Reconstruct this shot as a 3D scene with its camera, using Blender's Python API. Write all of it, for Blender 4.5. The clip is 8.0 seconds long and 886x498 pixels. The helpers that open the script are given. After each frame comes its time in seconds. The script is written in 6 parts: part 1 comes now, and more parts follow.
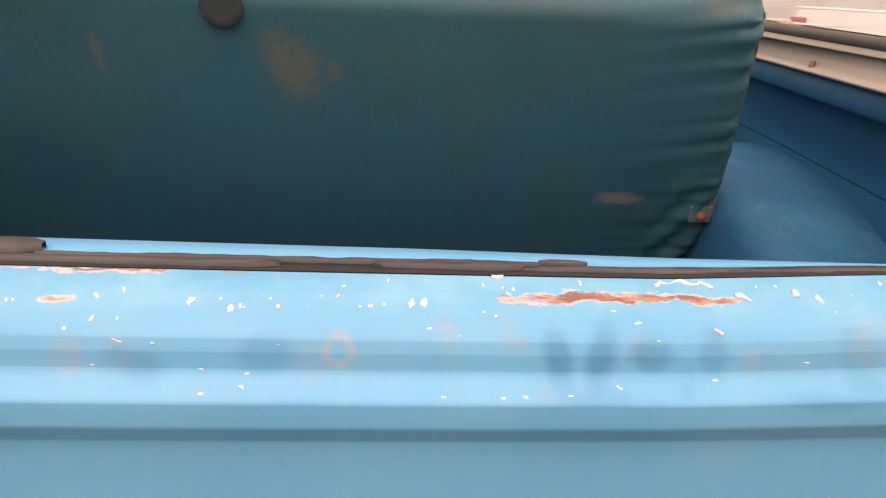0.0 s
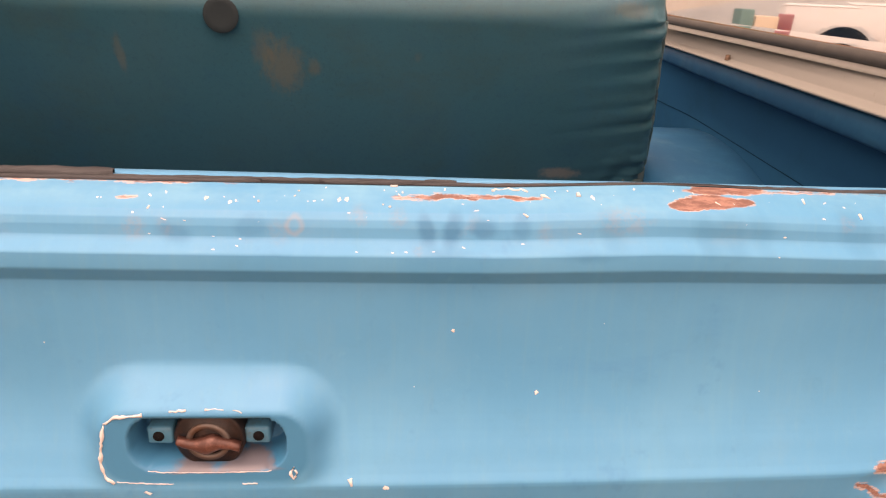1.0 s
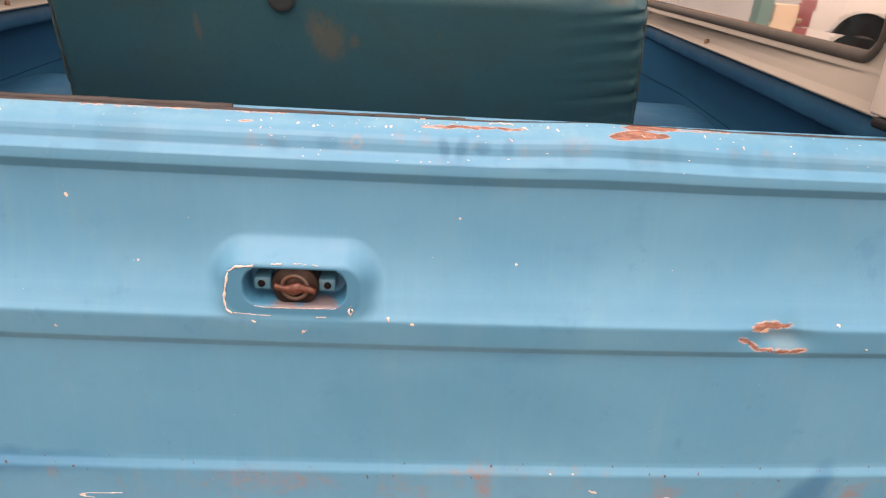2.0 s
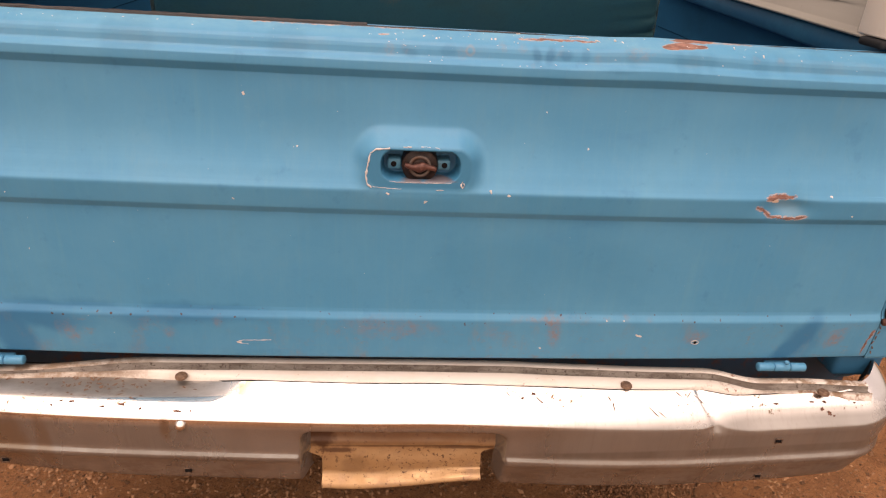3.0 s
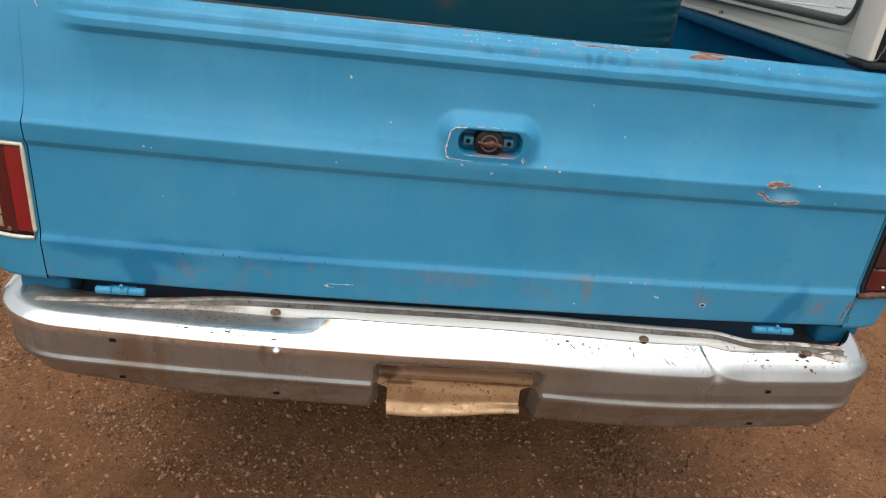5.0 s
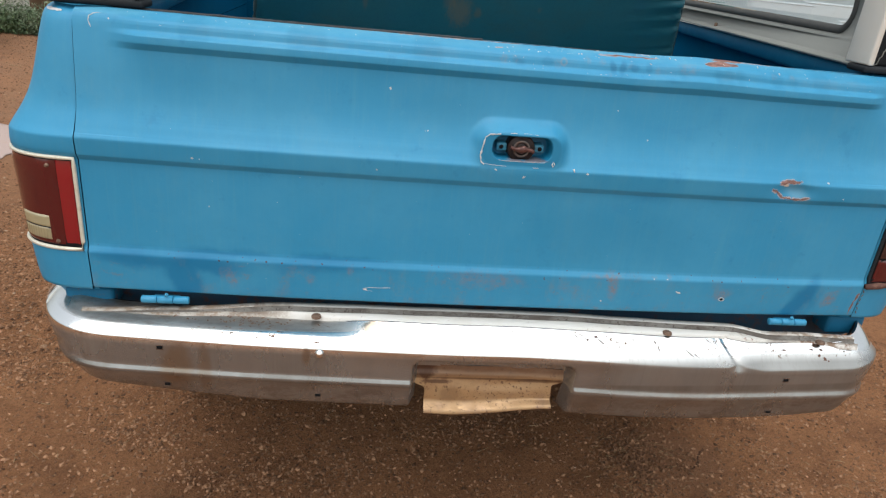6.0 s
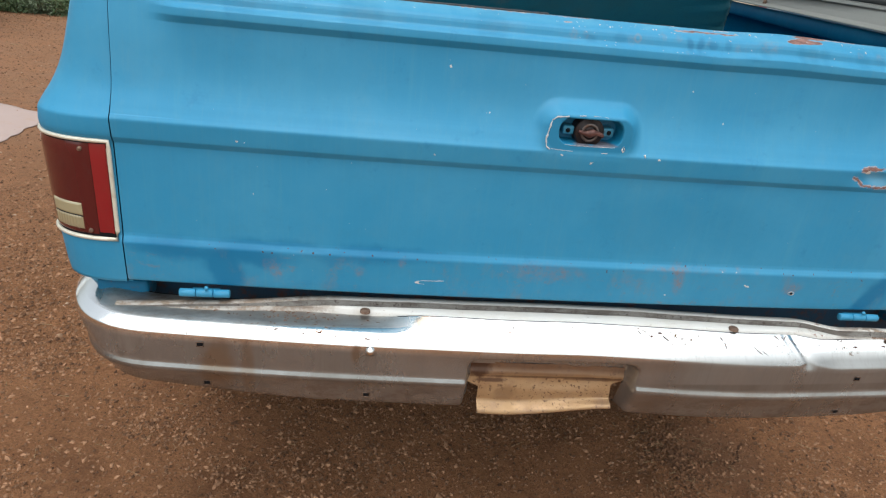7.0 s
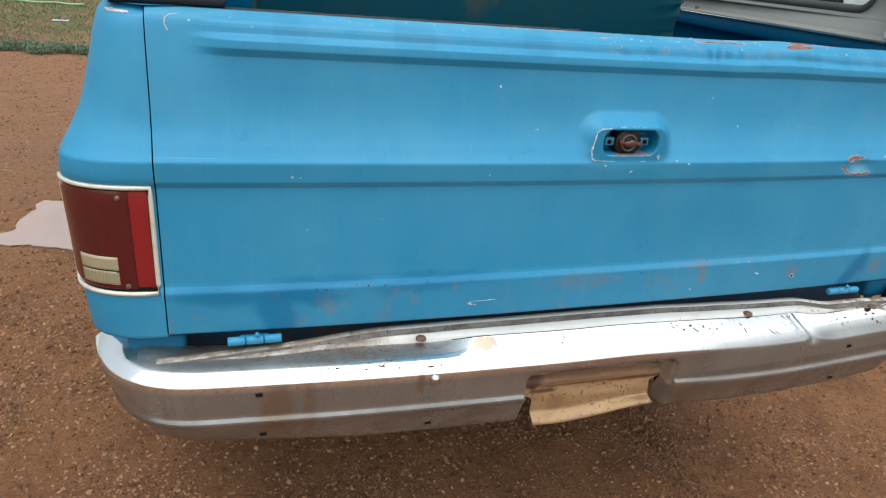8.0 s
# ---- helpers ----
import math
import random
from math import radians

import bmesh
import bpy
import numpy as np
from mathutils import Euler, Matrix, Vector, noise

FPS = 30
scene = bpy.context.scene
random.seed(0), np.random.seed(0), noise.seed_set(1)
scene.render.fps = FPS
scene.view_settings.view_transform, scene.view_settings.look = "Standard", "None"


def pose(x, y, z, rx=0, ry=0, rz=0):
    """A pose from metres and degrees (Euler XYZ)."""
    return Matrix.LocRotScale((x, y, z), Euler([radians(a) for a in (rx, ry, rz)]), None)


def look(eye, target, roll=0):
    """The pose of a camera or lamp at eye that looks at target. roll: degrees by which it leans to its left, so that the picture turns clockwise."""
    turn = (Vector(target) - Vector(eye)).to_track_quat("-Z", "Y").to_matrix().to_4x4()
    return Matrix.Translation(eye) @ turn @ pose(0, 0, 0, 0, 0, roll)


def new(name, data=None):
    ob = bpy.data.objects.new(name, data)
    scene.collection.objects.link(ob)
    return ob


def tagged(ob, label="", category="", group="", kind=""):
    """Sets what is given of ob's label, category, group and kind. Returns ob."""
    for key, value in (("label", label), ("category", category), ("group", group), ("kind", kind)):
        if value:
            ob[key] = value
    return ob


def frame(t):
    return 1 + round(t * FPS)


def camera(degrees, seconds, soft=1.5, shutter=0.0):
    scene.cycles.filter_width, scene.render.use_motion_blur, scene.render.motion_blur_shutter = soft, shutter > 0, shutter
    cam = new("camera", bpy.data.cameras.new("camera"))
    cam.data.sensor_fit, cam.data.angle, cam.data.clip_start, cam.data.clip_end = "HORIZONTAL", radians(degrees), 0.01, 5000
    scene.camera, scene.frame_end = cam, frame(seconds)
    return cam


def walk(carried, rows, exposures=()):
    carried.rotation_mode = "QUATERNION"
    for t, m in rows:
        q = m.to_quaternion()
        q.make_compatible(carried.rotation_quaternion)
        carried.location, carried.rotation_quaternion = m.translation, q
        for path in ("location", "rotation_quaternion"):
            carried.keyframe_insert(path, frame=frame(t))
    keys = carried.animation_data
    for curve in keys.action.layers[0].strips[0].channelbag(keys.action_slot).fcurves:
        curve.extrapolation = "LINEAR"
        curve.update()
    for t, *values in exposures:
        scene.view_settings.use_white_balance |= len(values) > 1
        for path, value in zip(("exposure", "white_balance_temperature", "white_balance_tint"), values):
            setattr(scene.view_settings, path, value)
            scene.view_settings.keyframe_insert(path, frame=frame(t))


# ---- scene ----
# ---- camera ----
cam = camera(67.0, 8.0, 1.2)
PATH = [
    (0.0, (0.0852, -0.2353, 1.4453), (0.1572, 0.6891, 1.0707), 3.07),
    (0.5, (0.1803, -0.3065, 1.4559), (0.1850, 0.6104, 1.0567), 2.44),
    (1.0, (0.1365, -0.4488, 1.4652), (0.2074, 0.4758, 1.0911), 2.43),
    (1.2, (0.0829, -0.5233, 1.4518), (0.2045, 0.3900, 1.0630), 4.15),
    (2.3, (0.1359, -0.7688, 1.4914), (0.1640, 0.1460, 1.0886), 2.95),
    (2.5, (0.0950, -0.8168, 1.4794), (0.1312, 0.0890, 1.0574), 2.28),
    (2.7, (0.0459, -0.8770, 1.4724), (0.1056, 0.0261, 1.0481), 2.60),
    (3.0, (-0.0506, -0.9621, 1.4595), (0.0325, -0.0688, 1.0179), 3.71),
    (3.2, (-0.0767, -0.9921, 1.4702), (0.0164, -0.1068, 1.0141), 4.03),
    (3.5, (-0.0825, -1.0405, 1.4747), (-0.0076, -0.1420, 1.0422), 4.34),
    (3.7, (-0.0669, -1.0476, 1.4775), (-0.0089, -0.1579, 1.0256), 3.16),
    (4.0, (-0.0203, -1.0693, 1.4716), (0.0309, -0.1954, 0.9882), 3.55),
    (4.2, (-0.0220, -1.0775, 1.4657), (0.0149, -0.2077, 0.9731), 3.47),
    (4.5, (-0.0430, -1.1054, 1.4653), (0.0224, -0.2185, 1.0080), 4.37),
    (4.7, (-0.1139, -1.1450, 1.4656), (-0.0208, -0.2517, 1.0262), 3.07),
    (5.0, (-0.1983, -1.1953, 1.4649), (-0.0982, -0.2952, 1.0408), 6.72),
    (5.2, (-0.2543, -1.2181, 1.4691), (-0.1760, -0.3045, 1.0701), 6.06),
    (6.3, (-0.3202, -1.2530, 1.4452), (-0.1824, -0.3456, 1.0481), 5.87),
    (6.5, (-0.3373, -1.2439, 1.4456), (-0.2055, -0.3406, 1.0372), 5.65),
    (6.7, (-0.3646, -1.2148, 1.4321), (-0.2209, -0.3067, 1.0381), 6.14),
    (7.0, (-0.4112, -1.1549, 1.4170), (-0.2808, -0.2565, 0.9975), 6.21),
    (7.2, (-0.4546, -1.1034, 1.4082), (-0.3337, -0.1982, 1.0006), 4.76),
    (7.5, (-0.5269, -1.0334, 1.4189), (-0.4023, -0.1298, 1.0091), 5.06),
    (7.7, (-0.5984, -1.0039, 1.4026), (-0.3432, -0.1214, 1.0137), 7.08),
    (8.0, (-0.7260, -1.0719, 1.4127), (-0.4192, -0.2066, 1.0162), 5.27),
]
EXPOSURES = [(0.0, 0.88, 9700, 37), (0.5, 0.93, 10200, 41), (1.0, 0.84, 10100, 41), (1.3, 0.81, 10000, 40), (2.5, 0.63, 9600, 37), (3.0, 0.30, 9000, 33), (3.5, 0.12, 8400, 26), (4.5, 0.07, 6600, 10), (6.5, 0.20, 6200, 6), (8.0, 0.22, 6000, 4)]
walk(cam, [(t, look(eye, target, roll)) for t, eye, target, roll in PATH], EXPOSURES)

# ---- light: bright overcast ----
world = bpy.data.worlds.new("overcast_sky")
scene.world = world
world.use_nodes = True
wn, wl = world.node_tree.nodes, world.node_tree.links
sky = wn.new("ShaderNodeTexSky")
sky.sky_type = "NISHITA"
sky.sun_disc = False
sky.sun_elevation = radians(74)
sky.sun_rotation = radians(200)
sky.dust_density, sky.air_density = 5.0, 1.5
pale = wn.new("ShaderNodeHueSaturation")
pale.inputs["Saturation"].default_value = 0.22
wl.new(sky.outputs["Color"], pale.inputs["Color"])
wl.new(pale.outputs["Color"], wn["Background"].inputs["Color"])
wn["Background"].inputs["Strength"].default_value = 0.15

sun = new("sun", bpy.data.lights.new("sun", "SUN"))
sun.data.energy, sun.data.angle, sun.data.color = 1.5, radians(130), (1.0, 0.965, 0.915)
sun.matrix_world = look((-0.1, -3.7, 3.0), (0, 0, 0))

GROUND = -0.04
rng = random.Random(7)


# ---- material helpers ----
def smooth(a, b, v):
    if a == b:
        return 1.0 if v > b else 0.0
    k = min(1.0, max(0.0, (v - a) / (b - a)))
    return k * k * (3 - 2 * k)


class Mat:
    """A node material under construction, in object coordinates."""

    def __init__(self, name, base, rough=0.5, metal=0.0, spec=0.5):
        self.m = bpy.data.materials.new(name)
        self.m.use_nodes = True
        self.n, self.l = self.m.node_tree.nodes, self.m.node_tree.links
        self.b = self.n["Principled BSDF"]
        self.b.inputs["Base Color"].default_value = (*base, 1)
        self.b.inputs["Roughness"].default_value = rough
        self.b.inputs["Metallic"].default_value = metal
        self.b.inputs["Specular IOR Level"].default_value = spec
        self.co = self.n.new("ShaderNodeTexCoord").outputs["Object"]
        self.colour = None
        self.rough = None
        self.base = base

    def noise(self, scale, detail=4.0, rough=0.6, stretch=None, distort=0.0):
        t = self.n.new("ShaderNodeTexNoise")
        t.inputs["Scale"].default_value = scale
        t.inputs["Detail"].default_value = detail
        t.inputs["Roughness"].default_value = rough
        t.inputs["Distortion"].default_value = distort
        src = self.co
        if stretch:
            mp = self.n.new("ShaderNodeMapping")
            mp.inputs["Scale"].default_value = stretch
            self.l.new(src, mp.inputs["Vector"])
            src = mp.outputs["Vector"]
        self.l.new(src, t.inputs["Vector"])
        return t.outputs["Fac"]

    def spread(self, scale):
        """Three noises as one vector."""
        c = self.n.new("ShaderNodeCombineXYZ")
        for k in range(3):
            self.l.new(self.noise(scale, 3, 0.55, (1.0 + 0.07 * k, 1.0 - 0.09 * k, 1.0)), c.inputs[k])
        return c.outputs["Vector"]

    def ramp(self, sock, a, b, lo=0.0, hi=1.0):
        r = self.n.new("ShaderNodeMapRange")
        r.interpolation_type = "SMOOTHSTEP"
        for key, v in (("From Min", a), ("From Max", b), ("To Min", lo), ("To Max", hi)):
            r.inputs[key].default_value = v
        self.l.new(sock, r.inputs["Value"])
        return r.outputs["Result"]

    def math(self, op, a, b):
        x = self.n.new("ShaderNodeMath")
        x.operation = op
        for i, v in enumerate((a, b)):
            if isinstance(v, (int, float)):
                x.inputs[i].default_value = v
            else:
                self.l.new(v, x.inputs[i])
        return x.outputs[0]

    def axis(self, k):
        s = self.n.new("ShaderNodeSeparateXYZ")
        self.l.new(self.co, s.inputs[0])
        return s.outputs[k]

    def spot(self, centre, radii, ragged=0.5, scale=40.0, edge=0.25, stretch=None):
        """A ragged patch round a place: 1 inside, 0 outside."""
        sub = self.n.new("ShaderNodeVectorMath")
        sub.operation = "SUBTRACT"
        self.l.new(self.co, sub.inputs[0])
        sub.inputs[1].default_value = centre
        mul = self.n.new("ShaderNodeVectorMath")
        mul.operation = "MULTIPLY"
        self.l.new(sub.outputs[0], mul.inputs[0])
        mul.inputs[1].default_value = [1 / r if r else 0 for r in radii]
        ln = self.n.new("ShaderNodeVectorMath")
        ln.operation = "LENGTH"
        self.l.new(mul.outputs[0], ln.inputs[0])
        d = ln.outputs["Value"]
        if ragged:
            d = self.math("ADD", d, self.math("MULTIPLY", self.math("SUBTRACT", self.noise(scale, 5, 0.7, stretch), 0.5), ragged * 2))
        return self.ramp(d, 1.0 + edge, 1.0 - edge)

    def vec(self, op, a, b):
        x = self.n.new("ShaderNodeVectorMath")
        x.operation = op
        for i, v in enumerate((a, b)):
            if isinstance(v, tuple):
                x.inputs[i].default_value = v
            elif v is not None:
                self.l.new(v, x.inputs[i])
        return x.outputs["Value"] if op in ("DOT_PRODUCT", "LENGTH") else x.outputs["Vector"]

    def face(self, tall=1.0, warps=()):
        """The place on an upright face, x and z alone, its height times tall, shaken by (scale, amount) noises."""
        at = self.vec("MULTIPLY", self.co, (1.0, 0.0, tall))
        for scale, amount in warps:
            off = self.n.new("ShaderNodeCombineXYZ")
            for k, stretch in ((0, (1.0, 1.0, tall)), (2, (1.03, 1.0, -0.97 * tall))):
                shake = self.math("SUBTRACT", self.noise(scale, 3.0, 0.55, stretch), 0.5)
                self.l.new(self.math("MULTIPLY", shake, amount), off.inputs[k])
            at = self.vec("ADD", at, off.outputs["Vector"])
        return at

    def stroke(self, at, points, edge=0.0006, tall=1.0):
        """A line of (x, z, radius) places on a face: 1 inside, 0 outside."""
        inside = None
        pairs = list(zip(points, points[1:])) or [(points[0], (points[0][0] + 1e-4, points[0][1], points[0][2]))]
        for (x0, z0, r0), (x1, z1, r1) in pairs:
            d, r = Vector((x1 - x0, 0, (z1 - z0) * tall)), (r0 + r1) / 2
            m = self.n.new("ShaderNodeMapping")
            m.vector_type = "TEXTURE"
            m.inputs["Location"].default_value = ((x0 + x1) / 2, 0, (z0 + z1) / 2 * tall)
            m.inputs["Rotation"].default_value = (0, -math.atan2(d.z, d.x), 0)
            m.inputs["Scale"].default_value = (d.length / 2 + r, 1, r)
            self.l.new(at, m.inputs["Vector"])
            v = self.math("MULTIPLY", self.math("SUBTRACT", 1.0, self.vec("LENGTH", m.outputs["Vector"], None)), r)
            inside = v if inside is None else self.math("MAXIMUM", inside, v)
        return self.ramp(inside, -edge, edge)

    def plate(self, cx, cz, hx, hz, r, edge):
        """A rounded rectangle on an upright face: 1 inside, 0 outside."""
        at = self.vec("SUBTRACT", self.face(), (cx, 0.0, cz))
        ab = self.n.new("ShaderNodeVectorMath")
        ab.operation = "ABSOLUTE"
        self.l.new(at, ab.inputs[0])
        q = self.vec("MAXIMUM", self.vec("SUBTRACT", ab.outputs["Vector"], (hx - r, 0.0, hz - r)), (0.0, 0.0, 0.0))
        return self.ramp(self.vec("LENGTH", q, None), r + edge, r - edge)

    def mix(self, fac, colour, over=None):
        """Lays a colour over what is there already."""
        x = self.n.new("ShaderNodeMix")
        x.data_type = "RGBA"
        if isinstance(fac, (int, float)):
            x.inputs[0].default_value = fac
        else:
            self.l.new(fac, x.inputs[0])
        below = over if over is not None else self.colour
        if below is None:
            x.inputs[6].default_value = (*self.base, 1)
        else:
            self.l.new(below, x.inputs[6])
        if isinstance(colour, tuple):
            x.inputs[7].default_value = (*colour, 1)
        else:
            self.l.new(colour, x.inputs[7])
        self.colour = x.outputs[2]
        return self

    def roughen(self, sock):
        self.rough = sock if self.rough is None else self.math("MAXIMUM", self.rough, sock)
        return self

    def bump(self, sock, strength=0.2, distance=0.002):
        b = self.n.new("ShaderNodeBump")
        b.inputs["Strength"].default_value = strength
        b.inputs["Distance"].default_value = distance
        self.l.new(sock, b.inputs["Height"])
        last = self.b.inputs["Normal"]
        if last.is_linked:
            self.l.new(last.links[0].from_socket, b.inputs["Normal"])
        self.l.new(b.outputs[0], last)
        return self

    def done(self):
        if self.colour is not None:
            self.l.new(self.colour, self.b.inputs["Base Color"])
        if self.rough is not None:
            self.l.new(self.rough, self.b.inputs["Roughness"])
        return self.m


RUST = (0.155, 0.055, 0.034)
RUST_LIGHT = (0.27, 0.115, 0.075)
BLUE = (0.028, 0.235, 0.42)
BLUE_FADE = (0.064, 0.290, 0.462)
BLUE_DEEP = (0.016, 0.18, 0.37)


def paint_blue(name, extra=None):
    p = Mat(name, BLUE, 0.5, 0.0, 0.45)
    p.mix(p.ramp(p.noise(3.1, 5, 0.65), 0.38, 0.72, 0.0, 0.55), BLUE_FADE)
    p.mix(p.ramp(p.noise(5.5, 6, 0.7, (1, 1, 2.2)), 0.56, 0.78, 0.0, 0.5), BLUE_DEEP)
    p.mix(p.ramp(p.noise(60, 3, 0.7), 0.62, 0.85, 0.0, 0.2), (0.11, 0.36, 0.48))
    p.mix(p.ramp(p.noise(14, 2, 0.5, (6, 1, 0.35)), 0.5, 0.8, 0.0, 0.14), (0.08, 0.32, 0.45))
    p.mix(p.ramp(p.noise(26, 6, 0.75), 0.50, 0.72, 0.0, 0.22), (0.03, 0.20, 0.33))
    p.mix(p.ramp(p.noise(9, 6, 0.75, (1, 1, 0.6)), 0.50, 0.72, 0.0, 0.22), (0.095, 0.27, 0.38))
    p.mix(p.ramp(p.noise(17, 4, 0.8, (1, 1, 0.8)), 0.60, 0.72, 0.0, 0.35), (0.014, 0.165, 0.335))
    p.mix(p.ramp(p.noise(95, 2, 0.6, (2.2, 1, 0.05)), 0.5, 0.75, 0.0, 0.12), (0.10, 0.27, 0.36))
    p.roughen(p.ramp(p.noise(7, 5, 0.7), 0.3, 0.7, 0.42, 0.58))
    if extra:
        extra(p)
    p.bump(p.noise(160, 2, 0.5), 0.04, 0.001)
    p.bump(p.noise(9, 2, 0.5), 0.10, 0.004)
    return p.done()


def bare_metal(p, at, lines, tall, rim, a=1.0):
    """Paint gone to rust, with a ragged rim of pale primer."""
    torn = p.ramp(p.noise(190, 4, 0.7, (0.25, 1, 1)), 0.42, 0.52)
    p.mix(p.math("MULTIPLY", p.math("MULTIPLY", p.stroke(at, [(x, z, r + rim) for x, z, r in lines], 0.0006, tall), torn), 0.75 * a), (0.50, 0.36, 0.30))
    core = p.stroke(at, lines, 0.0007, tall)
    if tall > 1 and max(q[2] for q in lines) < 0.0045:
        core = p.math("MULTIPLY", core, p.ramp(p.noise(150, 5, 0.75, (0.16, 1, 1)), 0.40, 0.50, 0.15, 1.0))
    p.mix(core, (0.150, 0.076, 0.063))
    p.mix(p.math("MULTIPLY", core, p.ramp(p.noise(130, 5, 0.75, (0.3, 1, 1)), 0.44, 0.62)), (0.275, 0.148, 0.122))
    p.mix(p.math("MULTIPLY", core, p.ramp(p.noise(260, 4, 0.75, (0.25, 1, 1)), 0.60, 0.68, 0, 0.5)), (0.08, 0.04, 0.035))
    p.roughen(p.math("MULTIPLY", core, 0.85))


def top_scrapes(p):
    # on the rounded top height counts three times, for the skin lies nearly flat there
    top = p.face(3.0, ((38, 0.012), (120, 0.006), (420, 0.002)))
    bare_metal(p, top, [(0.135, 1.3091, 0.0006), (0.1455, 1.3087, 0.0036), (0.163, 1.3092, 0.0040), (0.177, 1.3097, 0.0032), (0.1987, 1.3090, 0.0040), (0.209, 1.3092, 0.0010), (0.224, 1.3092, 0.0018), (0.234, 1.3091, 0.0036), (0.248, 1.310, 0.0004)], 3.0, 0.0010)
    bare_metal(p, top, [(0.360, 1.3088, 0.005), (0.376, 1.3098, 0.013), (0.396, 1.3106, 0.009), (0.414, 1.3098, 0.003)], 3.0, 0.0012)
    bare_metal(p, top, [(0.374, 1.3156, 0.003), (0.402, 1.3164, 0.009), (0.428, 1.3156, 0.005)], 3.0, 0.0012)
    bare_metal(p, top, [(-0.066, 1.3068, 0.0014), (-0.058, 1.3066, 0.0008)], 3.0, 0.0022)
    bare_metal(p, top, [(0.43, 1.3146, 0.0004), (0.52, 1.3125, 0.0006)], 3.0, 0.0016)
    bare_metal(p, top, [(-0.30, 1.3136, 0.0006), (-0.09, 1.3136, 0.0012), (0.0, 1.3136, 0.0003)], 3.0, 0.0018)


def face_scrapes(p):
    mid = p.face(1.0, ((55, 0.010), (170, 0.004), (480, 0.0015)))
    bare_metal(p, mid, [(0.551, 1.0925, 0.0035), (0.565, 1.0955, 0.0058), (0.578, 1.0955, 0.0034), (0.593, 1.0950, 0.0008)], 1.0, 0.0020)
    p.mix(p.stroke(mid, [(0.5585, 1.0868, 0.0035), (0.566, 1.0870, 0.0025)], 0.0006), (0.60, 0.50, 0.42))
    bare_metal(p, mid, [(0.535, 1.0775, 0.0018), (0.545, 1.0712, 0.0030), (0.561, 1.0612, 0.0018), (0.585, 1.0590, 0.0017), (0.600, 1.0595, 0.0026), (0.619, 1.0618, 0.0012)], 1.0, 0.0024)


DEEP_BLUE = (0.010, 0.168, 0.310)


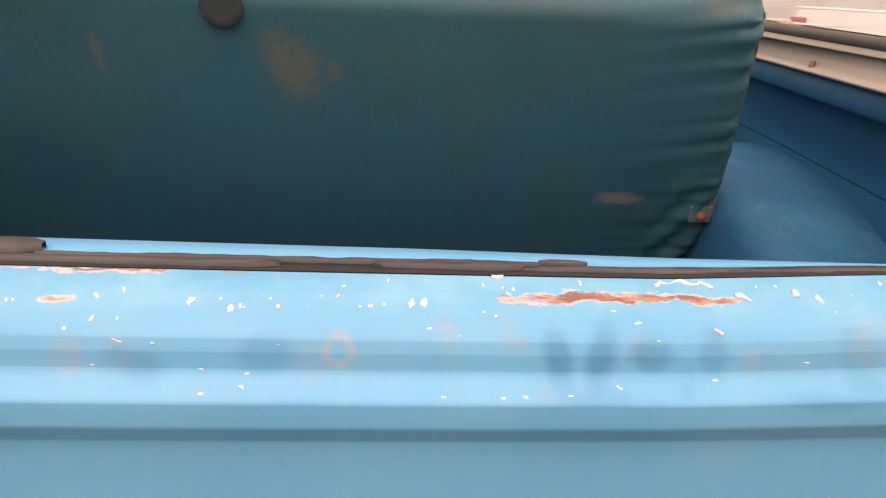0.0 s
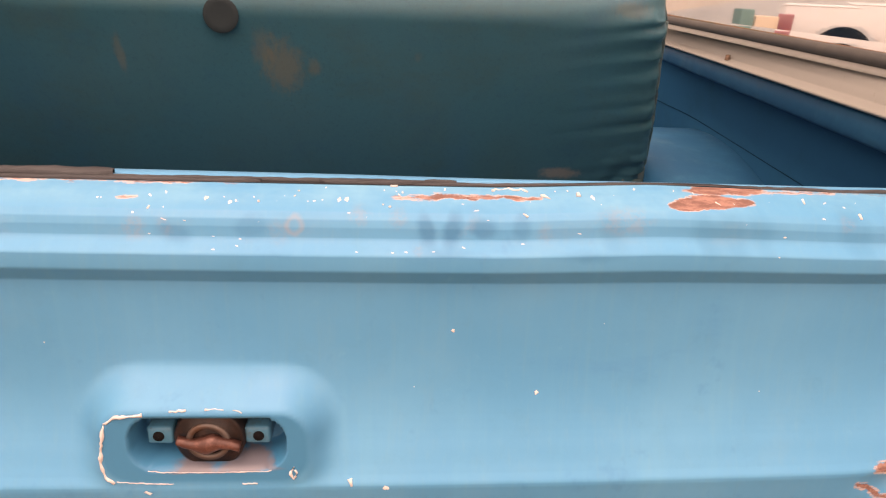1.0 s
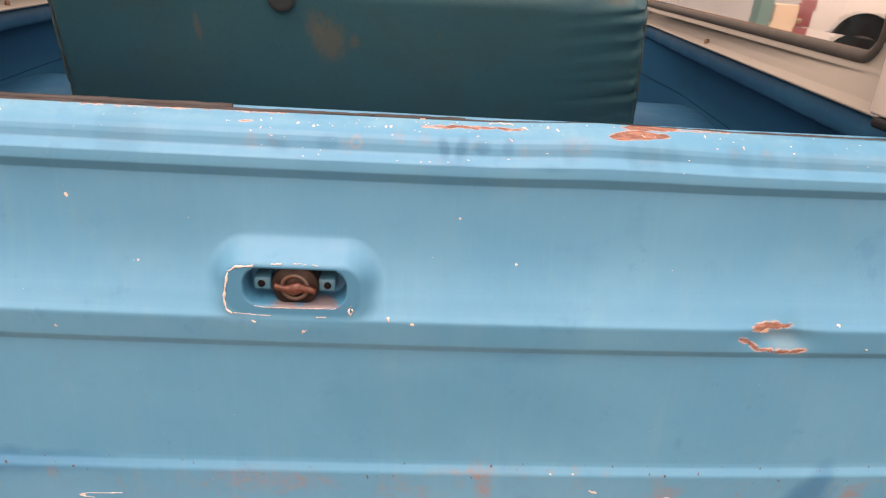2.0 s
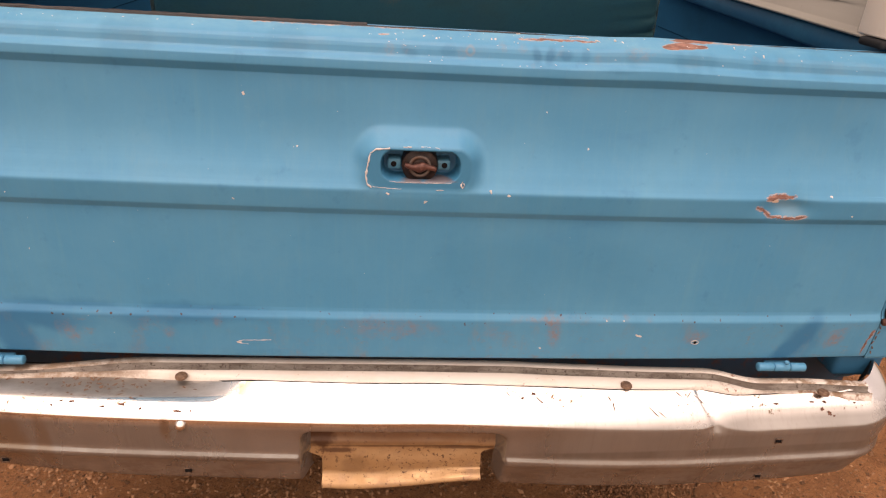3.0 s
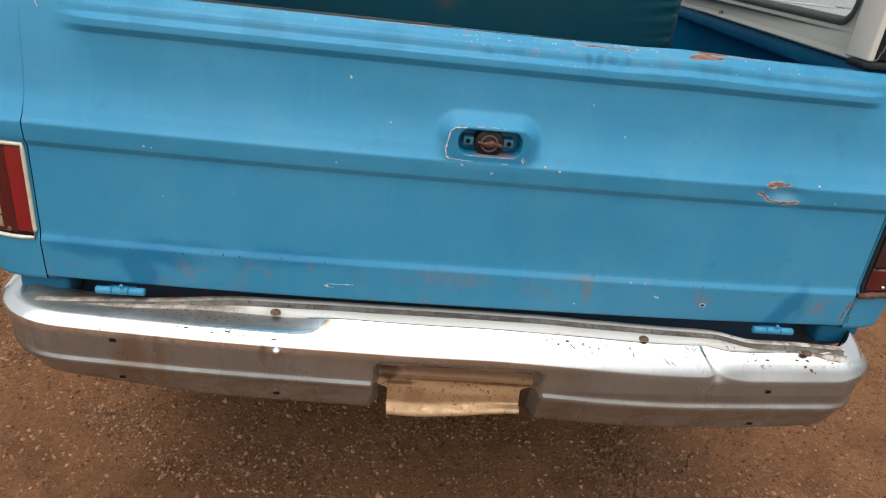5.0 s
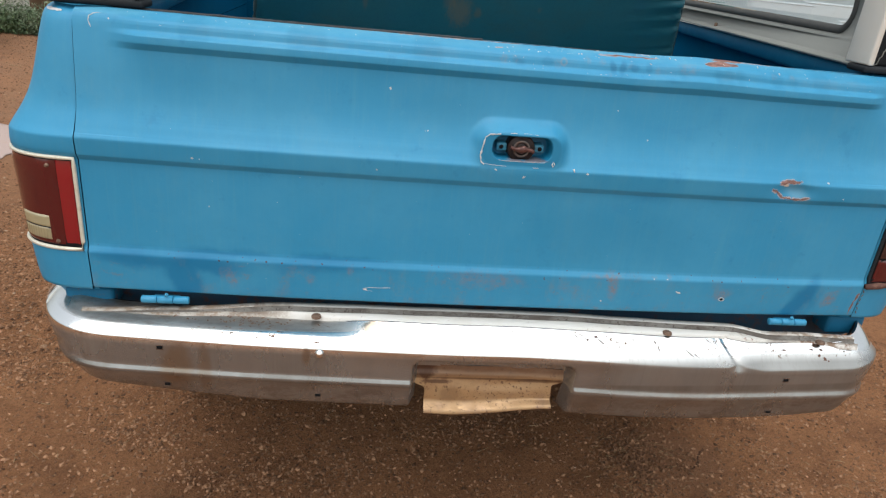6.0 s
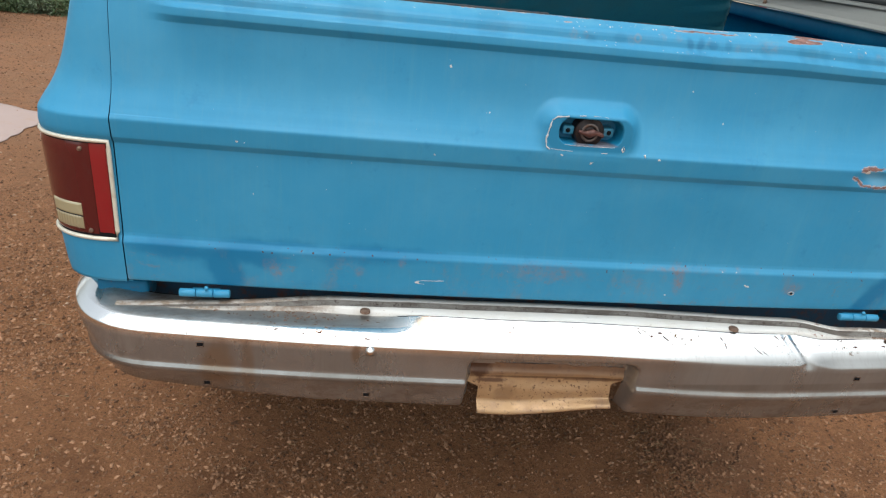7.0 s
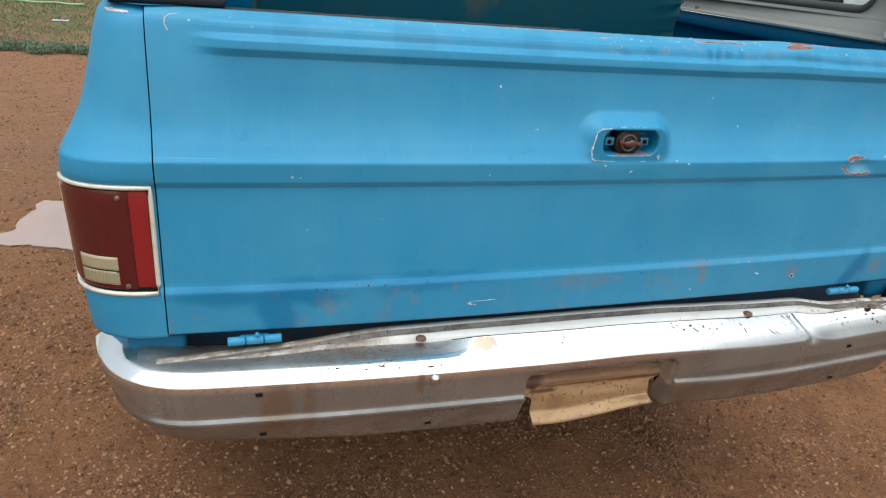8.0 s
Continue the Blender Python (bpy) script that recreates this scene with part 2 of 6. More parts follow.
def top_wear(p):
    """The rounded top of the gate with the ledge under it."""
    # finger marks in the hollow below the rounded top edge, and dabs on the ledge
    touch = p.face(1.0, ((60, 0.006), (200, 0.002)))
    for pts, a in (([(0.1585, 1.2935, 0.006), (0.161, 1.2855, 0.0060)], 0.95), ([(0.181, 1.2945, 0.006), (0.178, 1.2850, 0.0068)], 1.0), ([(0.199, 1.2920, 0.006), (0.205, 1.2908, 0.007)], 0.9), ([(0.232, 1.296, 0.007), (0.232, 1.290, 0.006)], 0.6),
                   ([(-0.03, 1.287, 0.006), (-0.02, 1.285, 0.007)], 0.6), ([(0.026, 1.290, 0.008), (0.034, 1.290, 0.008)], 0.5), ([(0.164, 1.2735, 0.003), (0.187, 1.2735, 0.003)], 0.6), ([(0.27, 1.274, 0.003), (0.295, 1.274, 0.003)], 0.55), ([(0.040, 1.272, 0.002), (0.05, 1.2725, 0.002)], 0.5)):
        p.mix(p.math("MULTIPLY", p.stroke(touch, pts, 0.0035), a), (0.009, 0.158, 0.305))
    for x, w, a in ((0.30, 0.010, 0.4), (0.375, 0.010, 0.5), (0.395, 0.012, 0.45), (0.42, 0.010, 0.35), (0.50, 0.014, 0.4), (0.535, 0.010, 0.35), (0.60, 0.02, 0.3), (-0.20, 0.03, 0.35), (-0.42, 0.04, 0.35), (-0.62, 0.03, 0.3)):
        p.mix(p.math("MULTIPLY", p.stroke(touch, [(x, 1.294, w), (x + 0.004, 1.286, w * 0.8)], 0.006), a), DEEP_BLUE)
    # a tired brownish film in the hollow under the rounded top
    hollow = p.math("MULTIPLY", p.ramp(p.axis(2), 1.279, 1.284), p.ramp(p.axis(2), 1.303, 1.294))
    p.mix(p.math("MULTIPLY", hollow, p.ramp(p.noise(13, 5, 0.7, (1, 1, 1.6)), 0.46, 0.66, 0.0, 0.18)), (0.13, 0.23, 0.29))
    # pale chalking where the top catches the weather
    p.mix(p.math("MULTIPLY", p.ramp(p.axis(2), 1.300, 1.309), p.ramp(p.noise(11, 5, 0.7, (0.6, 1, 1)), 0.36, 0.66, 0.0, 0.5)), (0.13, 0.36, 0.48))
    # rust showing faintly near the top: a ring left by a can, small blooms and a run
    ring = p.math("MULTIPLY", p.stroke(touch, [(0.062, 1.2921, 0.0072)], 0.0018), p.math("SUBTRACT", 1.0, p.stroke(touch, [(0.062, 1.2921, 0.0042)], 0.0018)))
    p.mix(p.math("MULTIPLY", ring, 0.32), (0.28, 0.21, 0.15))
    bloom = p.ramp(p.noise(150, 5, 0.75), 0.38, 0.60)
    for pts, a in (([(-0.054, 1.289, 0.008)], 0.45), ([(-0.0325, 1.2925, 0.004), (-0.030, 1.288, 0.003)], 0.45), ([(0.1094, 1.2986, 0.006)], 0.4), ([(0.138, 1.2974, 0.006)], 0.4), ([(0.1536, 1.2773, 0.0022)], 0.6), ([(0.188, 1.286, 0.003), (0.1955, 1.2985, 0.002)], 0.35),
                   ([(0.30, 1.297, 0.008), (0.325, 1.298, 0.010)], 0.4), ([(0.4953, 1.296, 0.005)], 0.45), ([(0.5345, 1.296, 0.005)], 0.4), ([(0.25, 1.288, 0.006)], 0.3), ([(0.05, 1.288, 0.008)], 0.25)):
        p.mix(p.math("MULTIPLY", p.math("MULTIPLY", p.stroke(touch, pts, 0.004), bloom), a * 0.55), (0.25, 0.18, 0.13))
    top_scrapes(p)


def face_wear(p):
    """The gate's face with the handle pocket and the middle fold."""
    soft = p.face(1.0, ((9, 0.05), (45, 0.012)))
    touch = p.face(1.0, ((60, 0.006), (200, 0.002)))
    # large blotches where newer, deeper paint was rubbed over the faded coat
    for x, z, r, a in ((-0.18, 1.19, 0.05, 0.35), (0.09, 0.965, 0.07, 0.35), (0.27, 0.962, 0.06, 0.4), (-0.30, 1.243, 0.014, 0.5), (-0.68, 1.20, 0.05, 0.3), (-0.55, 1.17, 0.06, 0.25), (0.60, 1.22, 0.04, 0.3)):
        p.mix(p.math("MULTIPLY", p.stroke(soft, [(x, z, r), (x + 1.2 * r, z - 0.2 * r, 0.6 * r)], 0.03), a * 0.6), DEEP_BLUE)
    # unfaded paint where the handle's surround used to cover it
    p.mix(p.math("MULTIPLY", p.plate(-0.0060, 1.1270, 0.0775, 0.0305, 0.022, 0.0030), 0.9), (0.010, 0.170, 0.315))
    # soft shading down the raised pad's right flank, painted in deeper blue
    p.mix(p.math("MULTIPLY", p.stroke(touch, [(0.066, 1.150, 0.006), (0.080, 1.135, 0.010), (0.080, 1.110, 0.010)], 0.008), 0.5), DEEP_BLUE)
    # rust on the lower lip of the handle pocket
    p.mix(p.math("MULTIPLY", p.stroke(touch, [(-0.03, 1.1060, 0.0014), (0.0, 1.1057, 0.0026), (0.045, 1.1074, 0.0018)], 0.0010), 0.6), (0.22, 0.115, 0.065))
    # the dent's bright highlight on the fold, painted in as paler blue
    p.mix(p.math("MULTIPLY", p.stroke(soft, [(0.575, 1.083, 0.012), (0.60, 1.072, 0.018)], 0.012), 0.55), (0.16, 0.36, 0.50))
    face_scrapes(p)


def foot_wear(p):
    """The foot of the gate below the lower fold."""
    soft = p.face(1.0, ((9, 0.05), (45, 0.012)))
    touch = p.face(1.0, ((60, 0.006), (200, 0.002)))
    # touch-up strokes along the foot of the gate
    for pts, a in (([(-0.80, 0.860, 0.012), (-0.66, 0.855, 0.016), (-0.545, 0.846, 0.018)], 0.85), ([(-0.655, 0.83, 0.03), (-0.64, 0.80, 0.03)], 0.8), ([(-0.66, 0.874, 0.006), (-0.46, 0.872, 0.007), (-0.27, 0.872, 0.006)], 0.85),
                   ([(-0.46, 0.858, 0.010), (-0.28, 0.856, 0.006)], 0.7), ([(0.695, 0.858, 0.022), (0.670, 0.82, 0.024), (0.660, 0.797, 0.022)], 0.85), ([(0.72, 0.84, 0.010), (0.70, 0.80, 0.012)], 0.4)):
        p.mix(p.math("MULTIPLY", p.stroke(soft, pts, 0.010), a), (0.006, 0.153, 0.318))
    # rust film along the foot
    low = p.ramp(p.axis(2), 0.878, 0.84)
    film = p.math("MULTIPLY", p.ramp(p.noise(16, 6, 0.75, (1, 1, 0.5)), 0.52, 0.74), low)
    p.mix(p.math("MULTIPLY", film, 0.5), (0.19, 0.18, 0.17))
    grit = p.math("MULTIPLY", p.ramp(p.noise(75, 6, 0.8, (0.7, 1, 1)), 0.53, 0.68), p.math("MULTIPLY", low, p.ramp(p.noise(7, 4, 0.6), 0.40, 0.62)))
    p.mix(p.math("MULTIPLY", grit, 0.5), (0.20, 0.155, 0.125))
    dirty = p.face(1.0, ((28, 0.03), (110, 0.012)))
    speckle = p.ramp(p.noise(75, 6, 0.8), 0.40, 0.60, 0.12, 0.95)
    for pts, a in (([(0.192, 0.864, 0.003), (0.262, 0.865, 0.003)], 0.7), ([(0.226, 0.862, 0.012), (0.236, 0.828, 0.009)], 0.65), ([(0.495, 0.838, 0.012), (0.48, 0.832, 0.006)], 0.55), ([(0.757, 0.838, 0.016), (0.745, 0.825, 0.012)], 0.6), ([(-0.56, 0.832, 0.016), (-0.555, 0.82, 0.01)], 0.5),
                   ([(-0.32, 0.853, 0.007)], 0.5), ([(-0.40, 0.835, 0.010)], 0.35), ([(-0.09, 0.85, 0.02), (0.02, 0.845, 0.016)], 0.35), ([(0.323, 0.8656, 0.004)], 0.6), ([(0.353, 0.8658, 0.0035)], 0.6), ([(0.40, 0.866, 0.004)], 0.4), ([(0.13, 0.84, 0.012)], 0.35)):
        p.mix(p.math("MULTIPLY", p.math("MULTIPLY", p.stroke(dirty, pts, 0.007), speckle), a), (0.25, 0.145, 0.10))
    # dark pinholes along the lower fold
    fold = p.math("MULTIPLY", p.ramp(p.axis(2), 0.846, 0.858), p.ramp(p.axis(2), 0.884, 0.874))
    p.mix(p.math("MULTIPLY", fold, p.ramp(p.noise(150, 2, 0.5), 0.70, 0.73)), (0.08, 0.05, 0.045))
    for x, z in ((-0.579, 0.8627), (-0.562, 0.8613), (-0.488, 0.8646), (-0.457, 0.8648), (-0.378, 0.8677), (0.478, 0.8648)):
        p.mix(p.stroke(touch, [(x, z, 0.0017)], 0.0006), (0.06, 0.035, 0.03))
    rust = p.face(1.0, ((55, 0.010), (170, 0.004)))
    bare_metal(p, rust, [(0.822, 0.842, 0.003), (0.818, 0.825, 0.0015), (0.815, 0.795, 0.002)], 1.0, 0.0006)


M = {}
M["gate"] = paint_blue("faded_blue_gate_face", face_wear)
M["gate_top"] = paint_blue("worn_blue_gate_top", top_wear)
M["gate_foot"] = paint_blue("rust_stained_gate_foot", foot_wear)
M["blue"] = paint_blue("faded_blue_paint")
p = Mat("unfaded_grimy_blue_paint", (0.030, 0.185, 0.29), 0.5, 0.0, 0.4)
p.mix(p.ramp(p.noise(40, 6, 0.75), 0.45, 0.7, 0, 0.6), (0.06, 0.10, 0.11))
M["sound"] = p.mix(p.ramp(p.noise(130, 5, 0.8), 0.58, 0.7, 0, 0.7), (0.10, 0.055, 0.035)).done()
# Bed paint set darker than the body's blue, for shade no roof here casts.
p = Mat("shaded_blue_inner_paint", (0.003, 0.082, 0.170), 0.55, 0.0, 0.15)
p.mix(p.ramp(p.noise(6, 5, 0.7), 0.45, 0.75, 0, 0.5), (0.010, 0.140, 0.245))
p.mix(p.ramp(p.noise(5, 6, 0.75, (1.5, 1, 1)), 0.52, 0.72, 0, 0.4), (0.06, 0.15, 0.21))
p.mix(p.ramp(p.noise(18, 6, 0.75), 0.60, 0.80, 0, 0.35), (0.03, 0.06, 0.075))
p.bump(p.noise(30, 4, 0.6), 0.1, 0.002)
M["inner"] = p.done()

# Wall and bulkhead blue keeps the shade of the covered bed in its colour.
p = Mat("dull_shade_toned_blue", (0.002, 0.080, 0.165), 0.9, 0.0, 0.04)
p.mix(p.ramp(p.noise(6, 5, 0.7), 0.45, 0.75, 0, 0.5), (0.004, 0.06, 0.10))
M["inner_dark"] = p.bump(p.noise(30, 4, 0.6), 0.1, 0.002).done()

# Dark blue for the shade line of the bed wall's crease.
M["crease"] = Mat("crease_shade_blue", (0.004, 0.028, 0.05), 0.9, 0.0, 0.0).done()

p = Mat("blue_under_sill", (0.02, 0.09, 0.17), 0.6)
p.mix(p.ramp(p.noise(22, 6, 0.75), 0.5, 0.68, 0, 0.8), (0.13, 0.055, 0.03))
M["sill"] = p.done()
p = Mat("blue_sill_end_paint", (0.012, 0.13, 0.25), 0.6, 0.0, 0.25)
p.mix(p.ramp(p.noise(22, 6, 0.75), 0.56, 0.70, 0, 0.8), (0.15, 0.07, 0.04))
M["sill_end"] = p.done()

p = Mat("bright_rust", RUST, 0.85)
p.mix(p.ramp(p.noise(70, 6, 0.75), 0.4, 0.7), RUST_LIGHT)
p.bump(p.noise(200, 4, 0.7), 0.5, 0.001)
M["rust"] = p.done()
p = Mat("white_primer", (0.56, 0.55, 0.54), 0.7)
p.mix(p.ramp(p.noise(120, 4, 0.7), 0.42, 0.66, 0, 0.75), (0.42, 0.39, 0.39))
M["primer"] = p.done()

# teal vinyl with brown stains
p = Mat("teal_vinyl", (0.014, 0.096, 0.128), 0.45, 0.0, 0.4)
p.mix(p.ramp(p.noise(2.6, 5, 0.65), 0.42, 0.72, 0, 0.75), (0.022, 0.088, 0.097))
p.mix(p.ramp(p.noise(2.2, 4, 0.6, (1.6, 1, 1)), 0.5, 0.75, 0, 0.7), (0.010, 0.088, 0.155))
p.mix(p.ramp(p.noise(4.5, 6, 0.75, (0.8, 1, 1.4)), 0.48, 0.70, 0, 0.55), (0.030, 0.078, 0.080))
p.mix(p.ramp(p.noise(11, 6, 0.8), 0.52, 0.72, 0, 0.4), (0.008, 0.070, 0.125))
p.mix(p.ramp(p.noise(34, 6, 0.8), 0.64, 0.86, 0, 0.25), (0.09, 0.10, 0.08))
p.mix(p.ramp(p.noise(150, 5, 0.8), 0.50, 0.68, 0, 0.5), (0.012, 0.060, 0.090))
p.mix(p.ramp(p.noise(210, 4, 0.8), 0.55, 0.70, 0, 0.35), (0.04, 0.115, 0.12))
for x, z, rx, rz, a in ((-0.055, 1.318, 0.028, 0.038, 0.8), (-0.005, 1.318, 0.010, 0.012, 0.6), (-0.32, 1.33, 0.007, 0.026, 0.6), (-0.085, 1.345, 0.016, 0.03, 0.5), (0.52, 1.43, 0.03, 0.012, 0.5), (0.17, 1.34, 0.006, 0.008, 0.35)):
    p.mix(p.math("MULTIPLY", p.spot((x, 0, z - 0.78), (rx, 0, rz), 1.0, 70, 0.6, (1.5, 1, 0.7)), a * 0.48), (0.16, 0.115, 0.055))
p.mix(p.math("MULTIPLY", p.spot((0.455, 0, 0.338), (0.034, 0, 0.011), 0.9, 70, 0.6), 0.55), (0.24, 0.21, 0.17))
p.roughen(p.ramp(p.noise(5, 4, 0.6), 0.35, 0.7, 0.36, 0.55))
p.bump(p.noise(420, 2, 0.5), 0.12, 0.0008)
p.bump(p.noise(6, 3, 0.5), 0.12, 0.008)
M["vinyl"] = p.done()
p = Mat("teal_piping", (0.050, 0.100, 0.105), 0.5)
M["piping"] = p.mix(p.ramp(p.noise(40, 4), 0.4, 0.7, 0, 0.5), (0.09, 0.09, 0.075)).done()

M["piping_dark"] = Mat("dark_vinyl_plug", (0.012, 0.022, 0.026), 0.7, 0.0, 0.2).done()

# chrome, worn
p = Mat("worn_chrome", (0.92, 0.92, 0.91), 0.11, 1.0)
# Below the bend the colour is darkened for the ground it mirrors, plus dust.
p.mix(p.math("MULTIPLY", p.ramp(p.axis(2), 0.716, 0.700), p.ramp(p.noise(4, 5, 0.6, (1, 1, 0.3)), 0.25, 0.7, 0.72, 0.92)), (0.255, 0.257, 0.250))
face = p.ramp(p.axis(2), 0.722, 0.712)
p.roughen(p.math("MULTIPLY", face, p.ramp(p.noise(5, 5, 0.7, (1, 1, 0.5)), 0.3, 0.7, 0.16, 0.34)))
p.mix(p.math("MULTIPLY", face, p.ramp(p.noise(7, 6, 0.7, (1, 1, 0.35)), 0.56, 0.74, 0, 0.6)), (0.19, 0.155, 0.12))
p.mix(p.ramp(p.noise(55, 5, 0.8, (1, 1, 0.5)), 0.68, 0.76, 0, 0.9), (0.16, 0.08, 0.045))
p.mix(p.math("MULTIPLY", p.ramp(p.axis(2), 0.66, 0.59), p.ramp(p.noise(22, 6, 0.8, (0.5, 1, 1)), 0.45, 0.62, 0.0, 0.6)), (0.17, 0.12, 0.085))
for x, z, rx, rz, a in ((-0.655, 0.655, 0.03, 0.055, 0.8), (-0.60, 0.65, 0.012, 0.06, 0.6), (-0.40, 0.70, 0.008, 0.02, 0.7), (0.30, 0.60, 0.25, 0.03, 0.25), (0.0, 0.70, 0.3, 0.02, 0.35)):
    p.mix(p.math("MULTIPLY", p.spot((x, 0, z), (rx, 0, rz), 0.45, 30, 0.5), a), (0.27, 0.19, 0.12))
p.mix(p.math("MULTIPLY", p.math("MULTIPLY", p.spot((-0.265, -0.062, 0), (0.025, 0.016, 0), 0.8, 70, 0.3), p.ramp(p.axis(2), 0.712, 0.722)), 0.8), (0.42, 0.30, 0.19))
fleck = p.ramp(p.noise(95, 4, 0.7), 0.60, 0.64)
for x, y, rx, ry in ((0.49, -0.065, 0.03, 0.03), (0.16, -0.07, 0.02, 0.02), (0.25, -0.066, 0.04, 0.02), (0.62, -0.06, 0.03, 0.03), (0.76, -0.055, 0.06, 0.03), (-0.10, -0.07, 0.03, 0.02), (-0.55, -0.075, 0.2, 0.012)):
    p.mix(p.math("MULTIPLY", p.math("MULTIPLY", p.spot((x, y, 0), (rx, ry, 0), 0.5, 40, 0.6), fleck), p.ramp(p.axis(2), 0.700, 0.712)), (0.20, 0.125, 0.075))
r = p.ramp(p.noise(12, 6, 0.7), 0.40, 0.75, 0.08, 0.30)
p.roughen(r)
# dull, scoured plating along the beaten-in top edge
dull = p.math("MULTIPLY", p.math("MULTIPLY", p.ramp(p.axis(0), -0.93, -0.84), p.ramp(p.axis(0), -0.26, -0.34)), p.math("MULTIPLY", p.ramp(p.axis(1), -0.074, -0.064), p.ramp(p.axis(2), 0.733, 0.736)))
p.mix(p.math("MULTIPLY", dull, p.ramp(p.noise(9, 6, 0.75, (0.5, 1, 1)), 0.3, 0.7, 0.6, 0.95)), (0.29, 0.27, 0.25))
p.mix(p.math("MULTIPLY", dull, p.ramp(p.noise(30, 6, 0.8, (0.5, 1, 1)), 0.50, 0.68, 0, 0.55)), (0.24, 0.18, 0.13))
p.roughen(p.math("MULTIPLY", dull, 0.48))
# Bead mixed darker, to tone down its highlight of the sky.
bead = p.math("MULTIPLY", p.ramp(p.axis(2), 0.630, 0.638), p.ramp(p.axis(2), 0.654, 0.648))
p.mix(p.math("MULTIPLY", bead, p.ramp(p.noise(6, 5, 0.7, (1, 1, 0.3)), 0.35, 0.65, 0.25, 0.85)), (0.20, 0.185, 0.165))
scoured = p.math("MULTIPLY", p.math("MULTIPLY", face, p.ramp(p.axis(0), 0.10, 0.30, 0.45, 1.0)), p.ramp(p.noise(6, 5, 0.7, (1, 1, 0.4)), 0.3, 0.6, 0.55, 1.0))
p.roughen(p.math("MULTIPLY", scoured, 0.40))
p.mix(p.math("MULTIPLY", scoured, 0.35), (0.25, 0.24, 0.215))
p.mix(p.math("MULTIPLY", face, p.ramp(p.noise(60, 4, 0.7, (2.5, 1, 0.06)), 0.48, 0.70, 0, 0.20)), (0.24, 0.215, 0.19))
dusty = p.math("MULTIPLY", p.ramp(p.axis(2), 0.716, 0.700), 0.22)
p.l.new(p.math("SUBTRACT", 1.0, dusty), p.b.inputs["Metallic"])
p.bump(p.noise(11, 3, 0.5), 0.06, 0.01)
p.bump(p.noise(90, 3, 0.6), 0.05, 0.002)
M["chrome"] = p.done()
p = Mat("rusty_recess_steel", (0.42, 0.265, 0.135), 0.42, 0.4)
p.mix(p.ramp(p.noise(14, 6, 0.75), 0.45, 0.68), (0.32, 0.20, 0.12))
p.mix(p.ramp(p.noise(90, 4, 0.8), 0.56, 0.68, 0, 0.9), (0.09, 0.045, 0.028))
# Top of the recess coloured darker brown for the shading under the pocket's edge.
p.mix(p.ramp(p.axis(2), 0.632, 0.655, 0, 0.8), (0.20, 0.125, 0.085))
for x, z, rx, rz, a in ((-0.155, 0.655, 0.022, 0.022, 0.9), (-0.13, 0.628, 0.03, 0.004, 0.8), (0.09, 0.633, 0.06, 0.004, 0.7), (0.0, 0.636, 0.16, 0.0025, 0.6), (-0.10, 0.60, 0.02, 0.02, 0.3)):
    p.mix(p.math("MULTIPLY", p.spot((x, 0, z), (rx, 0, rz), 0.8, 60, 0.4), a), (0.085, 0.042, 0.026))
p.mix(p.math("MULTIPLY", p.ramp(p.noise(170, 3, 0.7), 0.60, 0.66), p.spot((0.02, 0, 0.605), (0.09, 0, 0.03), 0.5, 20, 0.5)), (0.09, 0.045, 0.028))
p.roughen(p.ramp(p.noise(30, 5, 0.7), 0.4, 0.7, 0.3, 0.7))
p.bump(p.noise(60, 4, 0.6), 0.2, 0.002)
M["recess"] = p.done()

# cream-white painted step strip
p = Mat("chalky_white_paint", (0.62, 0.60, 0.565), 0.5)
p.mix(p.ramp(p.noise(8, 6, 0.7), 0.45, 0.75, 0, 0.45), (0.52, 0.46, 0.38))
p.mix(p.ramp(p.noise(75, 5, 0.8), 0.635, 0.70), (0.17, 0.075, 0.04))
p.mix(p.math("MULTIPLY", p.ramp(p.noise(48, 5, 0.8), 0.56, 0.60), p.ramp(p.axis(0), 0.45, 0.60)), (0.20, 0.085, 0.05))
ends = p.math("MAXIMUM", p.ramp(p.axis(0), 0.50, 0.75), p.ramp(p.axis(0), -0.36, -0.56))
p.mix(p.math("MULTIPLY", p.ramp(p.noise(26, 6, 0.75), 0.42, 0.58), ends), (0.22, 0.15, 0.10))
p.mix(p.math("MULTIPLY", p.ramp(p.axis(0), -0.42, -0.60), p.ramp(p.noise(18, 6, 0.75, (0.5, 1, 1)), 0.25, 0.60, 0.15, 0.75)), (0.24, 0.185, 0.14))
p.bump(p.noise(80, 4, 0.6), 0.15, 0.001)
M["strip"] = p.done()

# darker, speckled grey for the groove in the step strip
p = Mat("speckled_grey_paint", (0.20, 0.185, 0.165), 0.7)
p.mix(p.ramp(p.noise(30, 6, 0.75, (0.4, 1, 1)), 0.40, 0.62, 0, 0.9), (0.085, 0.068, 0.055))
p.mix(p.ramp(p.noise(120, 5, 0.8), 0.56, 0.62), (0.05, 0.035, 0.026))
M["groove"] = p.done()

p = Mat("hardtop_white", (0.275, 0.275, 0.25), 0.55)
p.mix(p.ramp(p.noise(5, 6, 0.7), 0.45, 0.75, 0, 0.5), (0.26, 0.265, 0.235))
p.mix(p.ramp(p.noise(40, 6, 0.8), 0.60, 0.78, 0, 0.7), (0.17, 0.14, 0.10))
p.bump(p.noise(120, 3), 0.08, 0.001)
M["hardtop"] = p.done()
p = Mat("hardtop_outer_cream", (0.74, 0.71, 0.64), 0.4)
M["hardtop_out"] = p.mix(p.ramp(p.noise(9, 5, 0.7), 0.5, 0.75, 0, 0.4), (0.6, 0.54, 0.44)).done()
